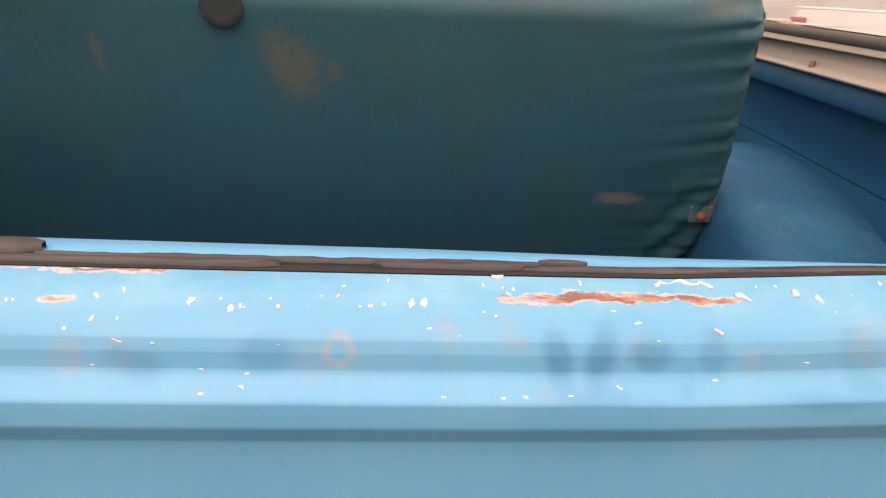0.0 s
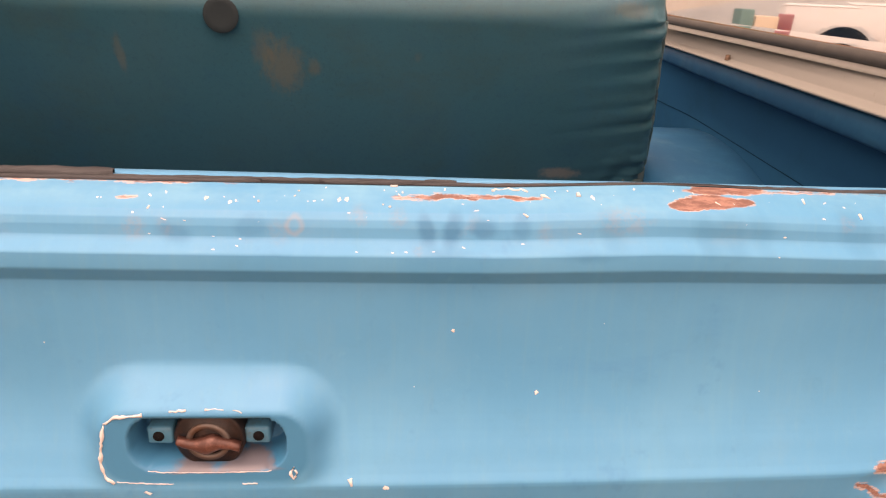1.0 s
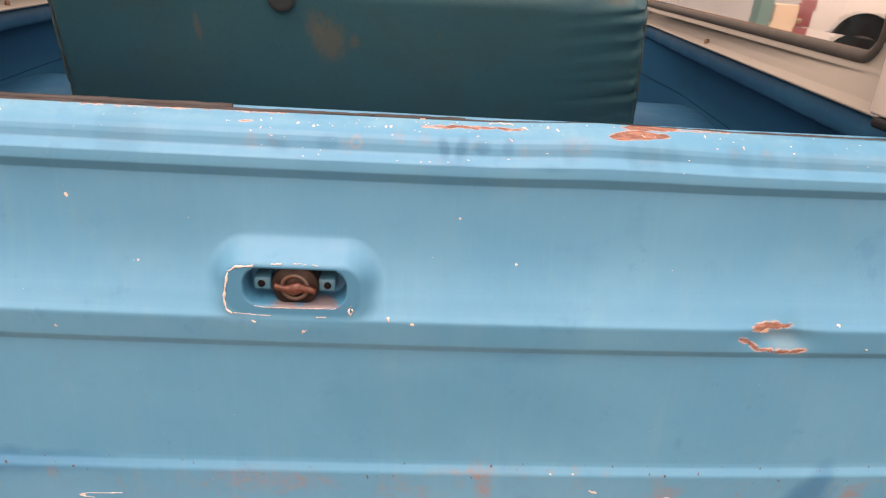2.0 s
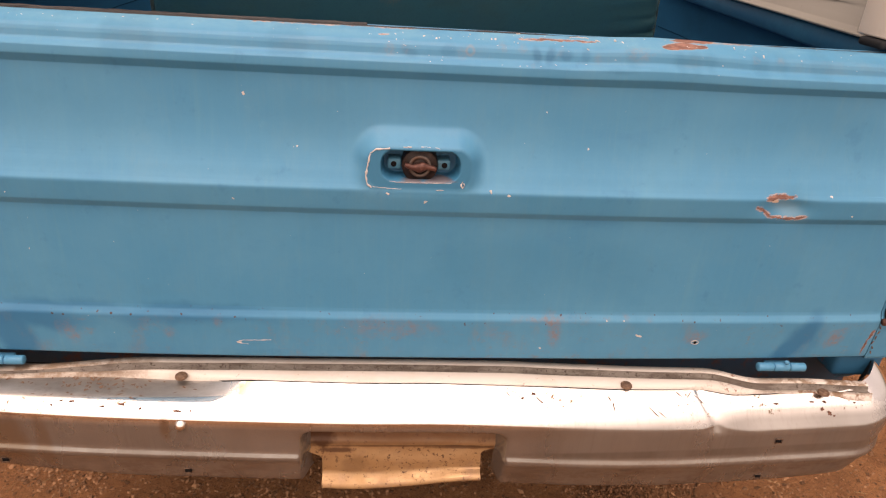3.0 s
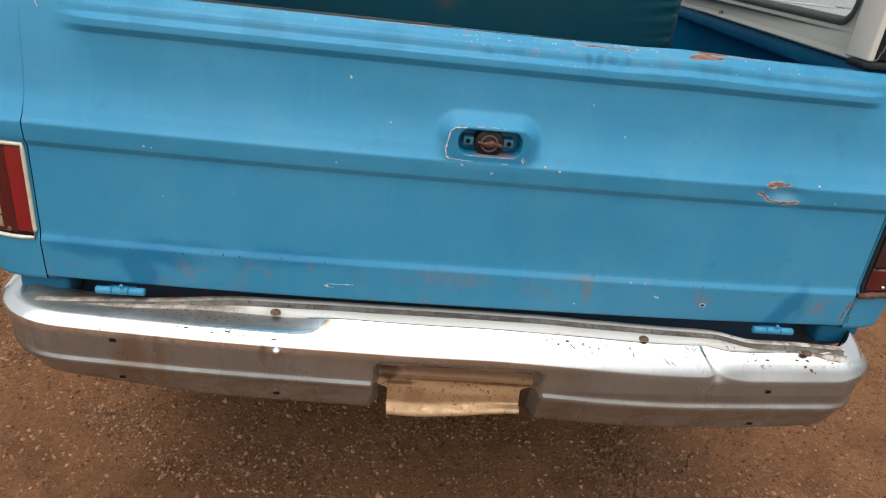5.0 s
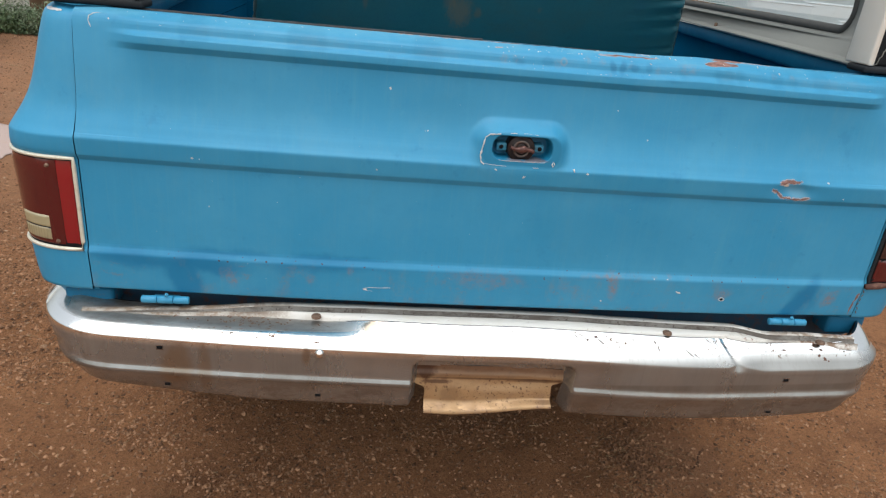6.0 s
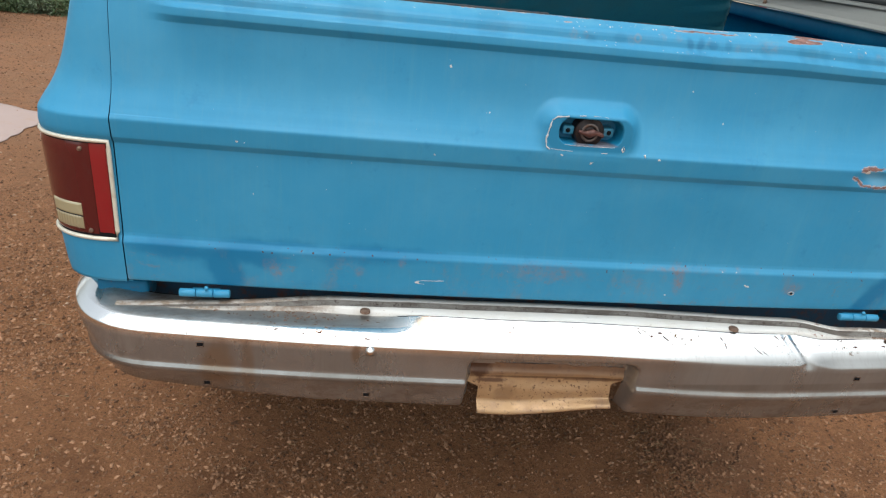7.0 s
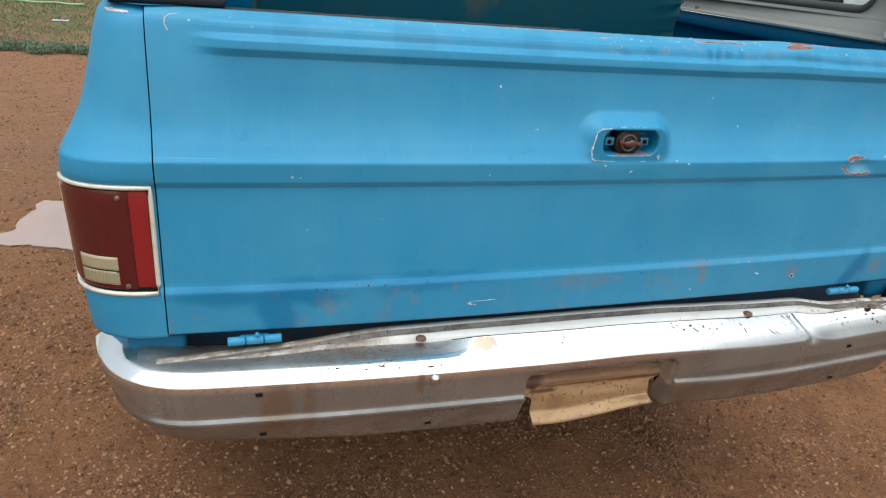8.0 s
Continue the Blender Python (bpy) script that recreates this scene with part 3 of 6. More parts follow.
p = Mat("black_rubber", (0.012, 0.015, 0.018), 0.7, 0.0, 0.25)
p.mix(p.ramp(p.noise(25, 6, 0.7), 0.45, 0.75, 0, 0.6), (0.030, 0.033, 0.037))
M["rubber"] = p.bump(p.noise(120, 4), 0.25, 0.001).done()
p = Mat("grey_gasket", (0.065, 0.064, 0.060), 0.7)
M["gasket"] = p.mix(p.ramp(p.noise(20, 5, 0.7), 0.45, 0.75, 0, 0.5), (0.10, 0.095, 0.085)).done()
p = Mat("perished_felt", (0.050, 0.052, 0.056), 0.9, 0.0, 0.2)
p.mix(p.ramp(p.noise(50, 6, 0.8, (0.2, 1, 1)), 0.45, 0.65, 0, 0.7), (0.075, 0.077, 0.080))
p.mix(p.ramp(p.noise(90, 5, 0.8, (0.1, 1, 1)), 0.54, 0.64, 0, 0.8), (0.018, 0.019, 0.022))
M["felt"] = p.bump(p.noise(150, 5, 0.7), 0.6, 0.001).done()
M["dark"] = Mat("dark_hollow", (0.010, 0.010, 0.011), 0.9, 0.0, 0.05).done()
M["tread"] = Mat("tyre_rubber", (0.025, 0.025, 0.026), 0.75).done()
p = Mat("rusty_lock_steel", (0.020, 0.016, 0.016), 0.45, 0.5)
p.mix(p.ramp(p.noise(90, 6, 0.75), 0.45, 0.65), (0.042, 0.024, 0.020))
M["lock"] = p.bump(p.noise(200, 4, 0.7), 0.4, 0.001).done()
p = Mat("dull_red_rust", (0.075, 0.030, 0.024), 0.5, 0.2)
M["lock_bar"] = p.mix(p.ramp(p.noise(150, 5, 0.7), 0.45, 0.7), (0.145, 0.065, 0.052)).done()
p = Mat("bare_lock_ring", (0.12, 0.10, 0.092), 0.5, 0.6)
M["ring"] = p.mix(p.ramp(p.noise(80, 5), 0.4, 0.7), (0.12, 0.07, 0.05)).done()
p = Mat("rusted_bolt", (0.14, 0.085, 0.06), 0.7, 0.5)
M["bolt"] = p.mix(p.ramp(p.noise(140, 4), 0.4, 0.7), (0.30, 0.20, 0.14)).done()
M["steel"] = Mat("bright_bolt", (0.75, 0.73, 0.70), 0.22, 1.0).done()
p = Mat("cream_bezel", (0.70, 0.66, 0.55), 0.35, 0.25)
M["bezel"] = p.mix(p.ramp(p.noise(45, 5, 0.7), 0.5, 0.75, 0, 0.6), (0.45, 0.36, 0.24)).done()


def lens(name, base, rough=0.12, ribs=0.0):
    q = Mat(name, base, rough, 0.0, 0.6)
    q.mix(q.ramp(q.noise(30, 5, 0.7), 0.5, 0.8, 0, 0.4), tuple(c * 0.5 + 0.02 for c in base))
    q.b.inputs["Coat Weight"].default_value = 0.6
    q.b.inputs["Coat Roughness"].default_value = 0.08
    if ribs:
        w = q.n.new("ShaderNodeTexWave")
        w.inputs["Scale"].default_value = ribs
        q.l.new(q.co, w.inputs["Vector"])
        q.bump(w.outputs["Fac"], 0.35, 0.002)
    return q.done()


M["lens_dark"] = lens("dark_red_lens", (0.075, 0.006, 0.008))
M["lens_red"] = lens("bright_red_lens", (0.22, 0.009, 0.013), 0.15)
M["lens_cream"] = lens("yellowed_reverse_lens", (0.30, 0.255, 0.15), 0.25, 55)
M["lens_plain"] = lens("yellowed_clear_lens", (0.34, 0.295, 0.175), 0.2)
M["lens_faded"] = lens("sun_bleached_lens", (0.27, 0.075, 0.08), 0.3)
M["lens_brown"] = lens("broken_brown_lens", (0.030, 0.013, 0.012), 0.25)
M["lens_shard"] = lens("scuffed_clear_lens", (0.12, 0.105, 0.085), 0.35)
p = Mat("dusty_brown_stain", (0.19, 0.12, 0.08), 0.8)
M["dusty_stain"] = p.mix(p.ramp(p.noise(90, 5, 0.75), 0.45, 0.65), (0.15, 0.085, 0.055)).done()
p = Mat("brown_rust_scale", (0.085, 0.035, 0.026), 0.8)
M["rust_brown"] = p.mix(p.ramp(p.noise(90, 5, 0.75), 0.45, 0.65), (0.16, 0.075, 0.05)).bump(p.noise(160, 4, 0.7), 0.5, 0.001).done()
g = bpy.data.materials.new("window_glass")
g.use_nodes = True
g.node_tree.nodes["Principled BSDF"].inputs["Transmission Weight"].default_value = 1.0
g.node_tree.nodes["Principled BSDF"].inputs["Roughness"].default_value = 0.02
g.node_tree.nodes["Principled BSDF"].inputs["IOR"].default_value = 1.35
M["glass"] = g

# red-brown earth
p = Mat("red_earth", (0.43, 0.198, 0.090), 0.95, 0.0, 0.2)
p.mix(p.ramp(p.noise(1.3, 6, 0.65), 0.38, 0.7, 0, 0.5), (0.24, 0.106, 0.048))
p.mix(p.ramp(p.noise(6, 6, 0.75), 0.45, 0.72, 0, 0.5), (0.31, 0.150, 0.072))
p.mix(p.ramp(p.noise(28, 6, 0.8), 0.50, 0.66, 0, 0.45), (0.19, 0.092, 0.048))
p.mix(p.ramp(p.noise(45, 5, 0.8), 0.52, 0.64, 0, 0.4), (0.15, 0.072, 0.038))
p.mix(p.ramp(p.noise(33, 6, 0.8), 0.56, 0.66, 0, 0.35), (0.45, 0.225, 0.110))
p.mix(p.ramp(p.noise(120, 4, 0.8), 0.52, 0.62, 0, 0.35), (0.45, 0.225, 0.110))
p.mix(p.ramp(p.noise(75, 4, 0.75), 0.52, 0.60, 0, 0.35), (0.17, 0.074, 0.034))
p.mix(p.ramp(p.noise(230, 3, 0.8), 0.54, 0.64, 0, 0.35), (0.17, 0.074, 0.034))
p.mix(p.ramp(p.noise(4.2, 6, 0.75), 0.48, 0.66, 0, 0.55), (0.17, 0.076, 0.036))
p.mix(p.ramp(p.noise(160, 5, 0.85), 0.55, 0.60, 0, 0.6), (0.075, 0.034, 0.018))
# Yard past the truck painted lighter, since the near earth lies in shadow.
p.mix(p.math("MULTIPLY", p.ramp(p.axis(1), 1.2, 4.0), p.ramp(p.noise(3, 6, 0.7), 0.3, 0.7, 0.35, 0.75)), (0.31, 0.175, 0.105))
p.mix(p.math("MULTIPLY", p.ramp(p.axis(1), 9.0, 11.0), p.ramp(p.noise(1.6, 6, 0.7), 0.40, 0.62, 0.1, 0.75)), (0.10, 0.125, 0.05))
# dried mud, cracked
crack = p.n.new("ShaderNodeTexVoronoi")
crack.feature = "DISTANCE_TO_EDGE"
crack.inputs["Scale"].default_value = 8.5
p.l.new(p.vec("ADD", p.vec("MULTIPLY", p.co, (1.0, 1.0, 0.0)), p.vec("MULTIPLY", p.spread(14), (0.05, 0.05, 0.0))), crack.inputs["Vector"])
mud = p.spot((0.80, 0.46, 0), (0.16, 0.15, 0), 0.5, 9, 0.3)
p.mix(p.math("MULTIPLY", mud, 0.75), (0.30, 0.145, 0.075))
split = p.math("MULTIPLY", p.ramp(crack.outputs["Distance"], 0.010, 0.003), mud)
p.mix(p.math("MULTIPLY", split, 0.8), (0.035, 0.016, 0.010))
p.bump(p.math("SUBTRACT", 1.0, split), 0.6, 0.01)
p.bump(p.noise(9, 6, 0.7), 0.5, 0.03)
p.bump(p.noise(70, 5, 0.75), 1.0, 0.016)
p.bump(p.noise(230, 4, 0.8), 1.0, 0.006)
M["earth"] = p.done()


def island_mat(name, a, b, rough=0.9):
    q = Mat(name, a, rough, 0.0, 0.25)
    geo = q.n.new("ShaderNodeNewGeometry")
    q.mix(geo.outputs["Random Per Island"], b)
    return q.done()


M["stone"] = island_mat("earth_coloured_gravel", (0.085, 0.040, 0.020), (0.40, 0.215, 0.118))
M["clod"] = island_mat("dark_crumbled_earth", (0.075, 0.036, 0.019), (0.25, 0.125, 0.065))
M["pale_stone"] = island_mat("pale_gravel", (0.26, 0.145, 0.08), (0.46, 0.32, 0.215))
M["straw"] = island_mat("dry_straw", (0.30, 0.20, 0.10), (0.46, 0.36, 0.21))
M["leaf"] = island_mat("dusty_green_leaves", (0.075, 0.125, 0.055), (0.17, 0.225, 0.115), 0.7)
M["leaf_grey"] = island_mat("grey_green_leaves", (0.12, 0.165, 0.10), (0.22, 0.26, 0.17), 0.7)
M["twig"] = Mat("twig_bark", (0.10, 0.07, 0.045), 0.9).done()
p = Mat("pinkish_cloth", (0.40, 0.30, 0.265), 0.95)
p.mix(p.ramp(p.noise(7, 6, 0.75), 0.5, 0.75, 0, 0.7), (0.40, 0.27, 0.20))
p.mix(p.ramp(p.noise(35, 5, 0.8), 0.6, 0.75, 0, 0.7), (0.30, 0.17, 0.11))
M["cloth"] = p.bump(p.noise(180, 4), 0.5, 0.002).done()
p = Mat("van_white", (0.60, 0.66, 0.675), 0.3)
M["van"] = p.mix(p.ramp(p.noise(3, 6, 0.7), 0.45, 0.75, 0, 0.4), (0.56, 0.56, 0.52)).done()
p = Mat("grey_plastered_wall", (0.58, 0.57, 0.53), 0.85)
p.mix(p.ramp(p.noise(2.5, 6, 0.7, (1, 1, 0.4)), 0.45, 0.7, 0, 0.7), (0.42, 0.40, 0.36))
M["wall"] = p.bump(p.noise(40, 4), 0.3, 0.004).done()
p = Mat("pale_plastered_wall", (0.50, 0.57, 0.60), 0.85)
p.mix(p.ramp(p.noise(1.5, 6, 0.7, (1, 1, 0.4)), 0.45, 0.7, 0, 0.5), (0.42, 0.47, 0.49))
M["pale_wall"] = p.done()
p = Mat("grey_plastic", (0.20, 0.205, 0.21), 0.5)
M["plastic"] = p.mix(p.ramp(p.noise(8, 5), 0.45, 0.75, 0, 0.5), (0.13, 0.13, 0.13)).done()
M["teal_box"] = Mat("teal_crate", (0.10, 0.22, 0.20), 0.6).done()
M["strap"] = Mat("pale_green_webbing", (0.30, 0.50, 0.25), 0.7).done()
M["carton"] = Mat("cream_carton", (0.58, 0.50, 0.38), 0.8).done()
p = Mat("old_timber", (0.22, 0.14, 0.085), 0.85)
M["timber"] = p.mix(p.ramp(p.noise(8, 6, 0.7, (0.2, 1, 1)), 0.4, 0.7), (0.13, 0.085, 0.055)).done()


# ---- mesh helpers ----
def empty(name, label, category, group="", at=(0, 0, 0)):
    ob = new(name)
    ob.location = at
    return tagged(ob, label, category, group)


def part(name, bm, material, parent=None, label="", flat=False):
    """Links a bmesh as one mesh object, under a thing or a part."""
    me = bpy.data.meshes.new(name)
    bmesh.ops.recalc_face_normals(bm, faces=bm.faces)
    bm.to_mesh(me)
    bm.free()
    if not flat:
        me.polygons.foreach_set("use_smooth", [True] * len(me.polygons))
    me.materials.append(material)
    ob = new(name, me)
    if parent is not None:
        ob.parent = parent
    return tagged(ob, label)


def grid(points, close_u=False, bm=None):
    """A sheet through rows of points; None leaves a hole."""
    bm = bm or bmesh.new()
    vs = [[bm.verts.new(q) if q is not None else None for q in row] for row in points]
    for i in range(len(vs) - 1):
        n = len(vs[i])
        for j in range(n if close_u else n - 1):
            quad = (vs[i][j], vs[i][(j + 1) % n], vs[i + 1][(j + 1) % n], vs[i + 1][j])
            if all(quad):
                bm.faces.new(quad)
    return bm


def box(size, at=(0, 0, 0), bevel=0.003, seg=2, bm=None, turn=None):
    b = bmesh.new()
    bmesh.ops.create_cube(b, size=1)
    bmesh.ops.scale(b, vec=size, verts=b.verts)
    if bevel:
        bmesh.ops.bevel(b, geom=b.edges, offset=bevel, segments=seg, profile=0.5, affect="EDGES")
    if turn is not None:
        bmesh.ops.transform(b, matrix=turn, verts=b.verts)
    bmesh.ops.translate(b, vec=at, verts=b.verts)
    if bm is None:
        return b
    me = bpy.data.meshes.new("t")
    b.to_mesh(me)
    b.free()
    bm.from_mesh(me)
    bpy.data.meshes.remove(me)
    return bm


def tube(path, radius, sides=8, closed=False, bm=None):
    """A round rod along a path of points; radius may be a list."""
    bm = bm or bmesh.new()
    path = [Vector(q) for q in path]
    n = len(path)
    rows = []
    for i, q in enumerate(path):
        a = path[(i - 1) % n] if closed or i else q
        b = path[(i + 1) % n] if closed or i < n - 1 else q
        d = (b - a).normalized()
        up = Vector((0, 0, 1)) if abs(d.z) < 0.9 else Vector((1, 0, 0))
        s = d.cross(up).normalized()
        u = s.cross(d)
        r = radius[i] if isinstance(radius, (list, tuple)) else radius
        rows.append([q + r * (math.cos(k * math.tau / sides) * s + math.sin(k * math.tau / sides) * u) for k in range(sides)])
    if closed:
        rows.append(rows[0])
    grid(rows, True, bm)
    if closed:
        bmesh.ops.remove_doubles(bm, verts=bm.verts, dist=1e-6)
    else:
        for row in (rows[0], rows[-1]):
            bm.faces.new([bm.verts.new(q) for q in row])
        bmesh.ops.remove_doubles(bm, verts=bm.verts, dist=1e-6)
    return bm


def lathe(profile, sides=24, axis="y", at=(0, 0, 0)):
    """Turns (radius, along) round an axis."""
    rows = []
    for r, h in profile:
        row = []
        for k in range(sides):
            c, s = math.cos(k * math.tau / sides) * r, math.sin(k * math.tau / sides) * r
            q = {"y": (c, h, s), "z": (c, s, h), "x": (h, c, s)}[axis]
            row.append(Vector(q) + Vector(at))
        rows.append(row)
    bm = grid(rows, True)
    bmesh.ops.remove_doubles(bm, verts=bm.verts, dist=1e-6)
    return bm


def knots(table, v):
    """Straight lines between (v, value) knots."""
    if v <= table[0][0]:
        return table[0][1]
    for (a, p), (b, q) in zip(table, table[1:]):
        if v <= b:
            return p + (q - p) * (v - a) / (b - a)
    return table[-1][1]


def steps(a, b, gap):
    n = max(1, math.ceil((b - a) / gap - 1e-6))
    return [a + (b - a) * i / n for i in range(n + 1)]


def rounded(x, z, cx, cz, hx, hz, r):
    """Distance outside a rounded rectangle; inside it is negative."""
    qx, qz = abs(x - cx) - hx + r, abs(z - cz) - hz + r
    return math.hypot(max(qx, 0), max(qz, 0)) + min(max(qx, qz), 0) - r


def rounded_loop(cx, cz, hx, hz, r, n=10):
    pts = []
    for k, (sx, sz) in enumerate(((1, 1), (-1, 1), (-1, -1), (1, -1))):
        for i in range(n + 1):
            a = (k + i / n) * math.pi / 2
            pts.append((cx + sx * (hx - r) + r * math.cos(a), cz + sz * (hz - r) + r * math.sin(a)))
    return pts


# ---- the shape of the truck's back ----
GATE_W, GATE_TOP = 0.8268, 1.3135
SKIN = [(0.780, 0.012), (0.7815, -0.0145), (0.786, -0.0200), (0.80, -0.0215), (0.8615, -0.0250), (0.8645, -0.0245), (0.8665, -0.0235), (0.8735, -0.0195),
        (0.8755, -0.0188), (0.881, -0.0180), (0.97, -0.0165), (1.0470, -0.0160), (1.0482, -0.0164), (1.0495, -0.0174), (1.0572, -0.0224), (1.0590, -0.0234), (1.067, -0.0242), (1.088, -0.0262),
        (1.0915, -0.0260), (1.0935, -0.0248), (1.0985, -0.0212), (1.11, -0.0140), (1.14, 0.001), (1.18, 0.0100), (1.22, 0.0135), (1.2485, 0.0150), (1.2496, 0.0149),
        (1.2506, 0.0142), (1.2602, 0.0083), (1.2611, 0.0078), (1.2622, 0.0076), (1.2735, 0.0082), (1.2748, 0.0092), (1.2762, 0.0112), (1.2798, 0.0165), (1.2813, 0.0185), (1.2832, 0.0200), (1.291, 0.0214),
        (1.2965, 0.0238), (1.3010, 0.0285), (1.304, 0.0340), (1.3095, 0.0445), (1.3125, 0.0520), (1.3135, 0.0580)]
PLAIN = [k for k in SKIN if k[0] < 1.23 or k[0] > 1.30]
DIP = [(-0.85, 0.0), (0.22, 0.0), (0.34, 0.0045), (0.40, 0.0035), (0.50, -0.0005), (0.70, -0.003), (0.85, -0.004)]


def curve(table, v):
    """A smooth line through (v, value) knots."""
    if v <= table[0][0] or v >= table[-1][0]:
        return knots(table, v)
    k = max(i for i in range(len(table) - 1) if table[i][0] <= v)
    (a, p0), (b_, p1) = table[k], table[k + 1]
    m = []
    for i in (k, k + 1):
        lo, hi = table[max(0, i - 1)], table[min(len(table) - 1, i + 1)]
        m.append((hi[1] - lo[1]) / (hi[0] - lo[0]))
    t, d = (v - a) / (b_ - a), b_ - a
    return (2 * t**3 - 3 * t**2 + 1) * p0 + (t**3 - 2 * t**2 + t) * d * m[0] + (3 * t**2 - 2 * t**3) * p1 + (t**3 - t**2) * d * m[1]


def eased(table, v, w):
    """The knots rounded over a width."""
    return sum(knots(table, v + w * k / 3) for k in (-3, -2, -1, 0, 1, 2, 3)) / 7


def crown(x):
    """The gate bows: its ends lie further in than its middle."""
    return 0.020 * min(1.0, abs(x) / 0.829) ** 2.3


def base_y(x, z):
    k = smooth(0.764, 0.712, abs(x))
    w = max(0.0005, min(0.018, z - 1.098, 1.243 - z))
    y = eased(SKIN, z, w) * k + (curve(UPPER, z) if 1.098 < z < 1.3065 else eased(PLAIN, z, w)) * (1 - k)
    dent = math.exp(-((x - 0.583) / 0.034) ** 2 - ((z - 1.078) / 0.017) ** 2)
    dent2 = math.exp(-((x - 0.40) / 0.05) ** 2 - ((z - 1.305) / 0.02) ** 2)
    wave = 0.0012 * math.sin(x * 5.3 + 1) * math.sin(z * 9) + crown(x)
    return y + 0.010 * dent - 0.003 * dent2 + wave


def skin(x, z):
    """The outer face of the tailgate, with the sunk handle pocket."""
    y = base_y(x, z)
    d = rounded(x, z, -0.0055, 1.124, 0.080, 0.036, 0.026)
    k = min(1.0, max(0.0, (d + 0.003) / 0.027))
    w = (1 - k) ** 2 * (1 + 0.6 * k)
    face = min(y, -0.0225 - 0.003 * (1.152 - z) / 0.05)
    y = y + (face - y) * w
    d = rounded(x, z, -0.0040, 1.1296, 0.0590, 0.0232, 0.020)
    return y + 0.036 * smooth(0.0005, -0.0036, d)


def lift(x, z):
    return knots(DIP, x) * smooth(1.22, 1.30, z)


def on_gate(x, z, out=0.0):
    return Vector((x, skin(x, z) - out, z + lift(x, z)))


OUTER = [(0.70, 0.925), (0.745, 0.942), (0.78, 0.956), (0.86, 0.963), (0.96, 0.968), (1.04, 0.972), (1.075, 0.9735), (1.098, 0.967), (1.125, 0.953), (1.165, 0.936),
         (1.22, 0.921), (1.27, 0.910), (1.298, 0.903), (1.311, 0.897), (1.318, 0.886)]
UPPER = [(1.098, -0.0205), (1.11, -0.0135), (1.14, 0.001), (1.18, 0.010), (1.23, 0.017), (1.27, 0.024), (1.295, 0.030), (1.306, 0.038), (1.3125, 0.050), (1.318, 0.062)]
REAR = [(0.70, 0.030), (0.745, 0.020), (0.776, 0.006), (0.780, -0.020)] + [k for k in PLAIN[2:] if k[0] < 1.097]
SEAM = 0.829


def corner(side, u, z):
    """The body's rear corner: u 0 at the seam, 1 where the side begins; past 1 it runs ahead in metres."""
    yb, ox = (knots(REAR, z) if z < 1.098 else curve(UPPER, z)), curve(OUTER, z)
    yb += 0.020 + 0.0035 * smooth(1.08, 1.14, z)
    a = min(u, 1.0) * math.pi / 2
    e = 2 / 2.45
    x = SEAM + (ox - SEAM) * math.sin(a) ** e
    y = yb + 0.100 * (1 - math.cos(a) ** e)
    return Vector((side * x, y + max(0.0, u - 1.0), z - 0.005 * smooth(1.24, 1.318, z)))


# ---- setting: ground ----
def ground_height(x, y):
    near = smooth(9.0, 1.0, math.hypot(x, y))
    return GROUND + near * 0.012 * (noise.noise((x * 1.7, y * 1.7, 0)) + 0.5 * noise.noise((x * 5, y * 5, 3)))


xs = [-600, -150, -50, -20, -12, -8] + steps(-6, 4, 0.12) + [6, 9, 14, 25, 60, 160, 600]
ys = [-600, -150, -50, -20, -9, -5, -3.5] + steps(-2.5, 6, 0.12) + [7, 8, 9, 10, 12, 14, 18, 25, 60, 160, 600]
ground = part("ground", grid([[(x, y, ground_height(x, y)) for x in xs] for y in ys]), M["earth"])
tagged(ground, "dry red-brown earth yard strewn with gravel", "ground", kind="structure")

# ---- the truck ----
truck = empty("pickup_truck", "faded blue pickup truck with tailgate up and dented chrome bumper", "truck")

# tailgate
tailgate = None
xs = sorted(set([round(v, 4) for v in steps(-GATE_W, -0.13, 0.018) + steps(-0.13, -0.070, 0.0027) + steps(-0.070, -0.040, 0.0011) + steps(-0.040, 0.033, 0.0027) + steps(0.033, 0.062, 0.0011) + steps(0.062, 0.11, 0.0027) + steps(0.11, GATE_W, 0.012)]))
zs = []
for (a, _), (b, _) in zip(SKIN, SKIN[1:]):
    zs += steps(a, b, 0.0015 if 1.098 < b and a < 1.14 else 0.0027 if 1.085 < b and a < 1.185 else 0.012)[:-1]
    if b - a > 0.003:
        zs += [a + 0.0007, b - 0.0007]
zs.sort()
zs.append(SKIN[-1][0])
tailgate = part("tailgate", grid([[on_gate(x, z) for x in xs] for z in zs]), M["gate"], truck, "faded blue tailgate with chipped and rusted paint")

tailgate.data.materials.append(M["gate_top"])
tailgate.data.materials.append(M["gate_foot"])
tailgate.data.polygons.foreach_set("material_index", [1 if f.center.z > 1.268 else 2 if f.center.z < 0.889 else 0 for f in tailgate.data.polygons])

# return of the gate: top lip, window slot, inner strip and inner panel
lip = []
for y, z in ((0.058, 1.3135), (0.061, 1.312), (0.062, 1.300)):
    lip.append([(x, y + 0.8 * crown(x), z + knots(DIP, x)) for x in xs])
part("outer_lip", grid(lip), M["blue"], tailgate)
DEPTH = [(-0.83, 0.024), (-0.25, 0.022), (0.10, 0.017), (0.35, 0.006), (0.83, 0.004)]
inner = []
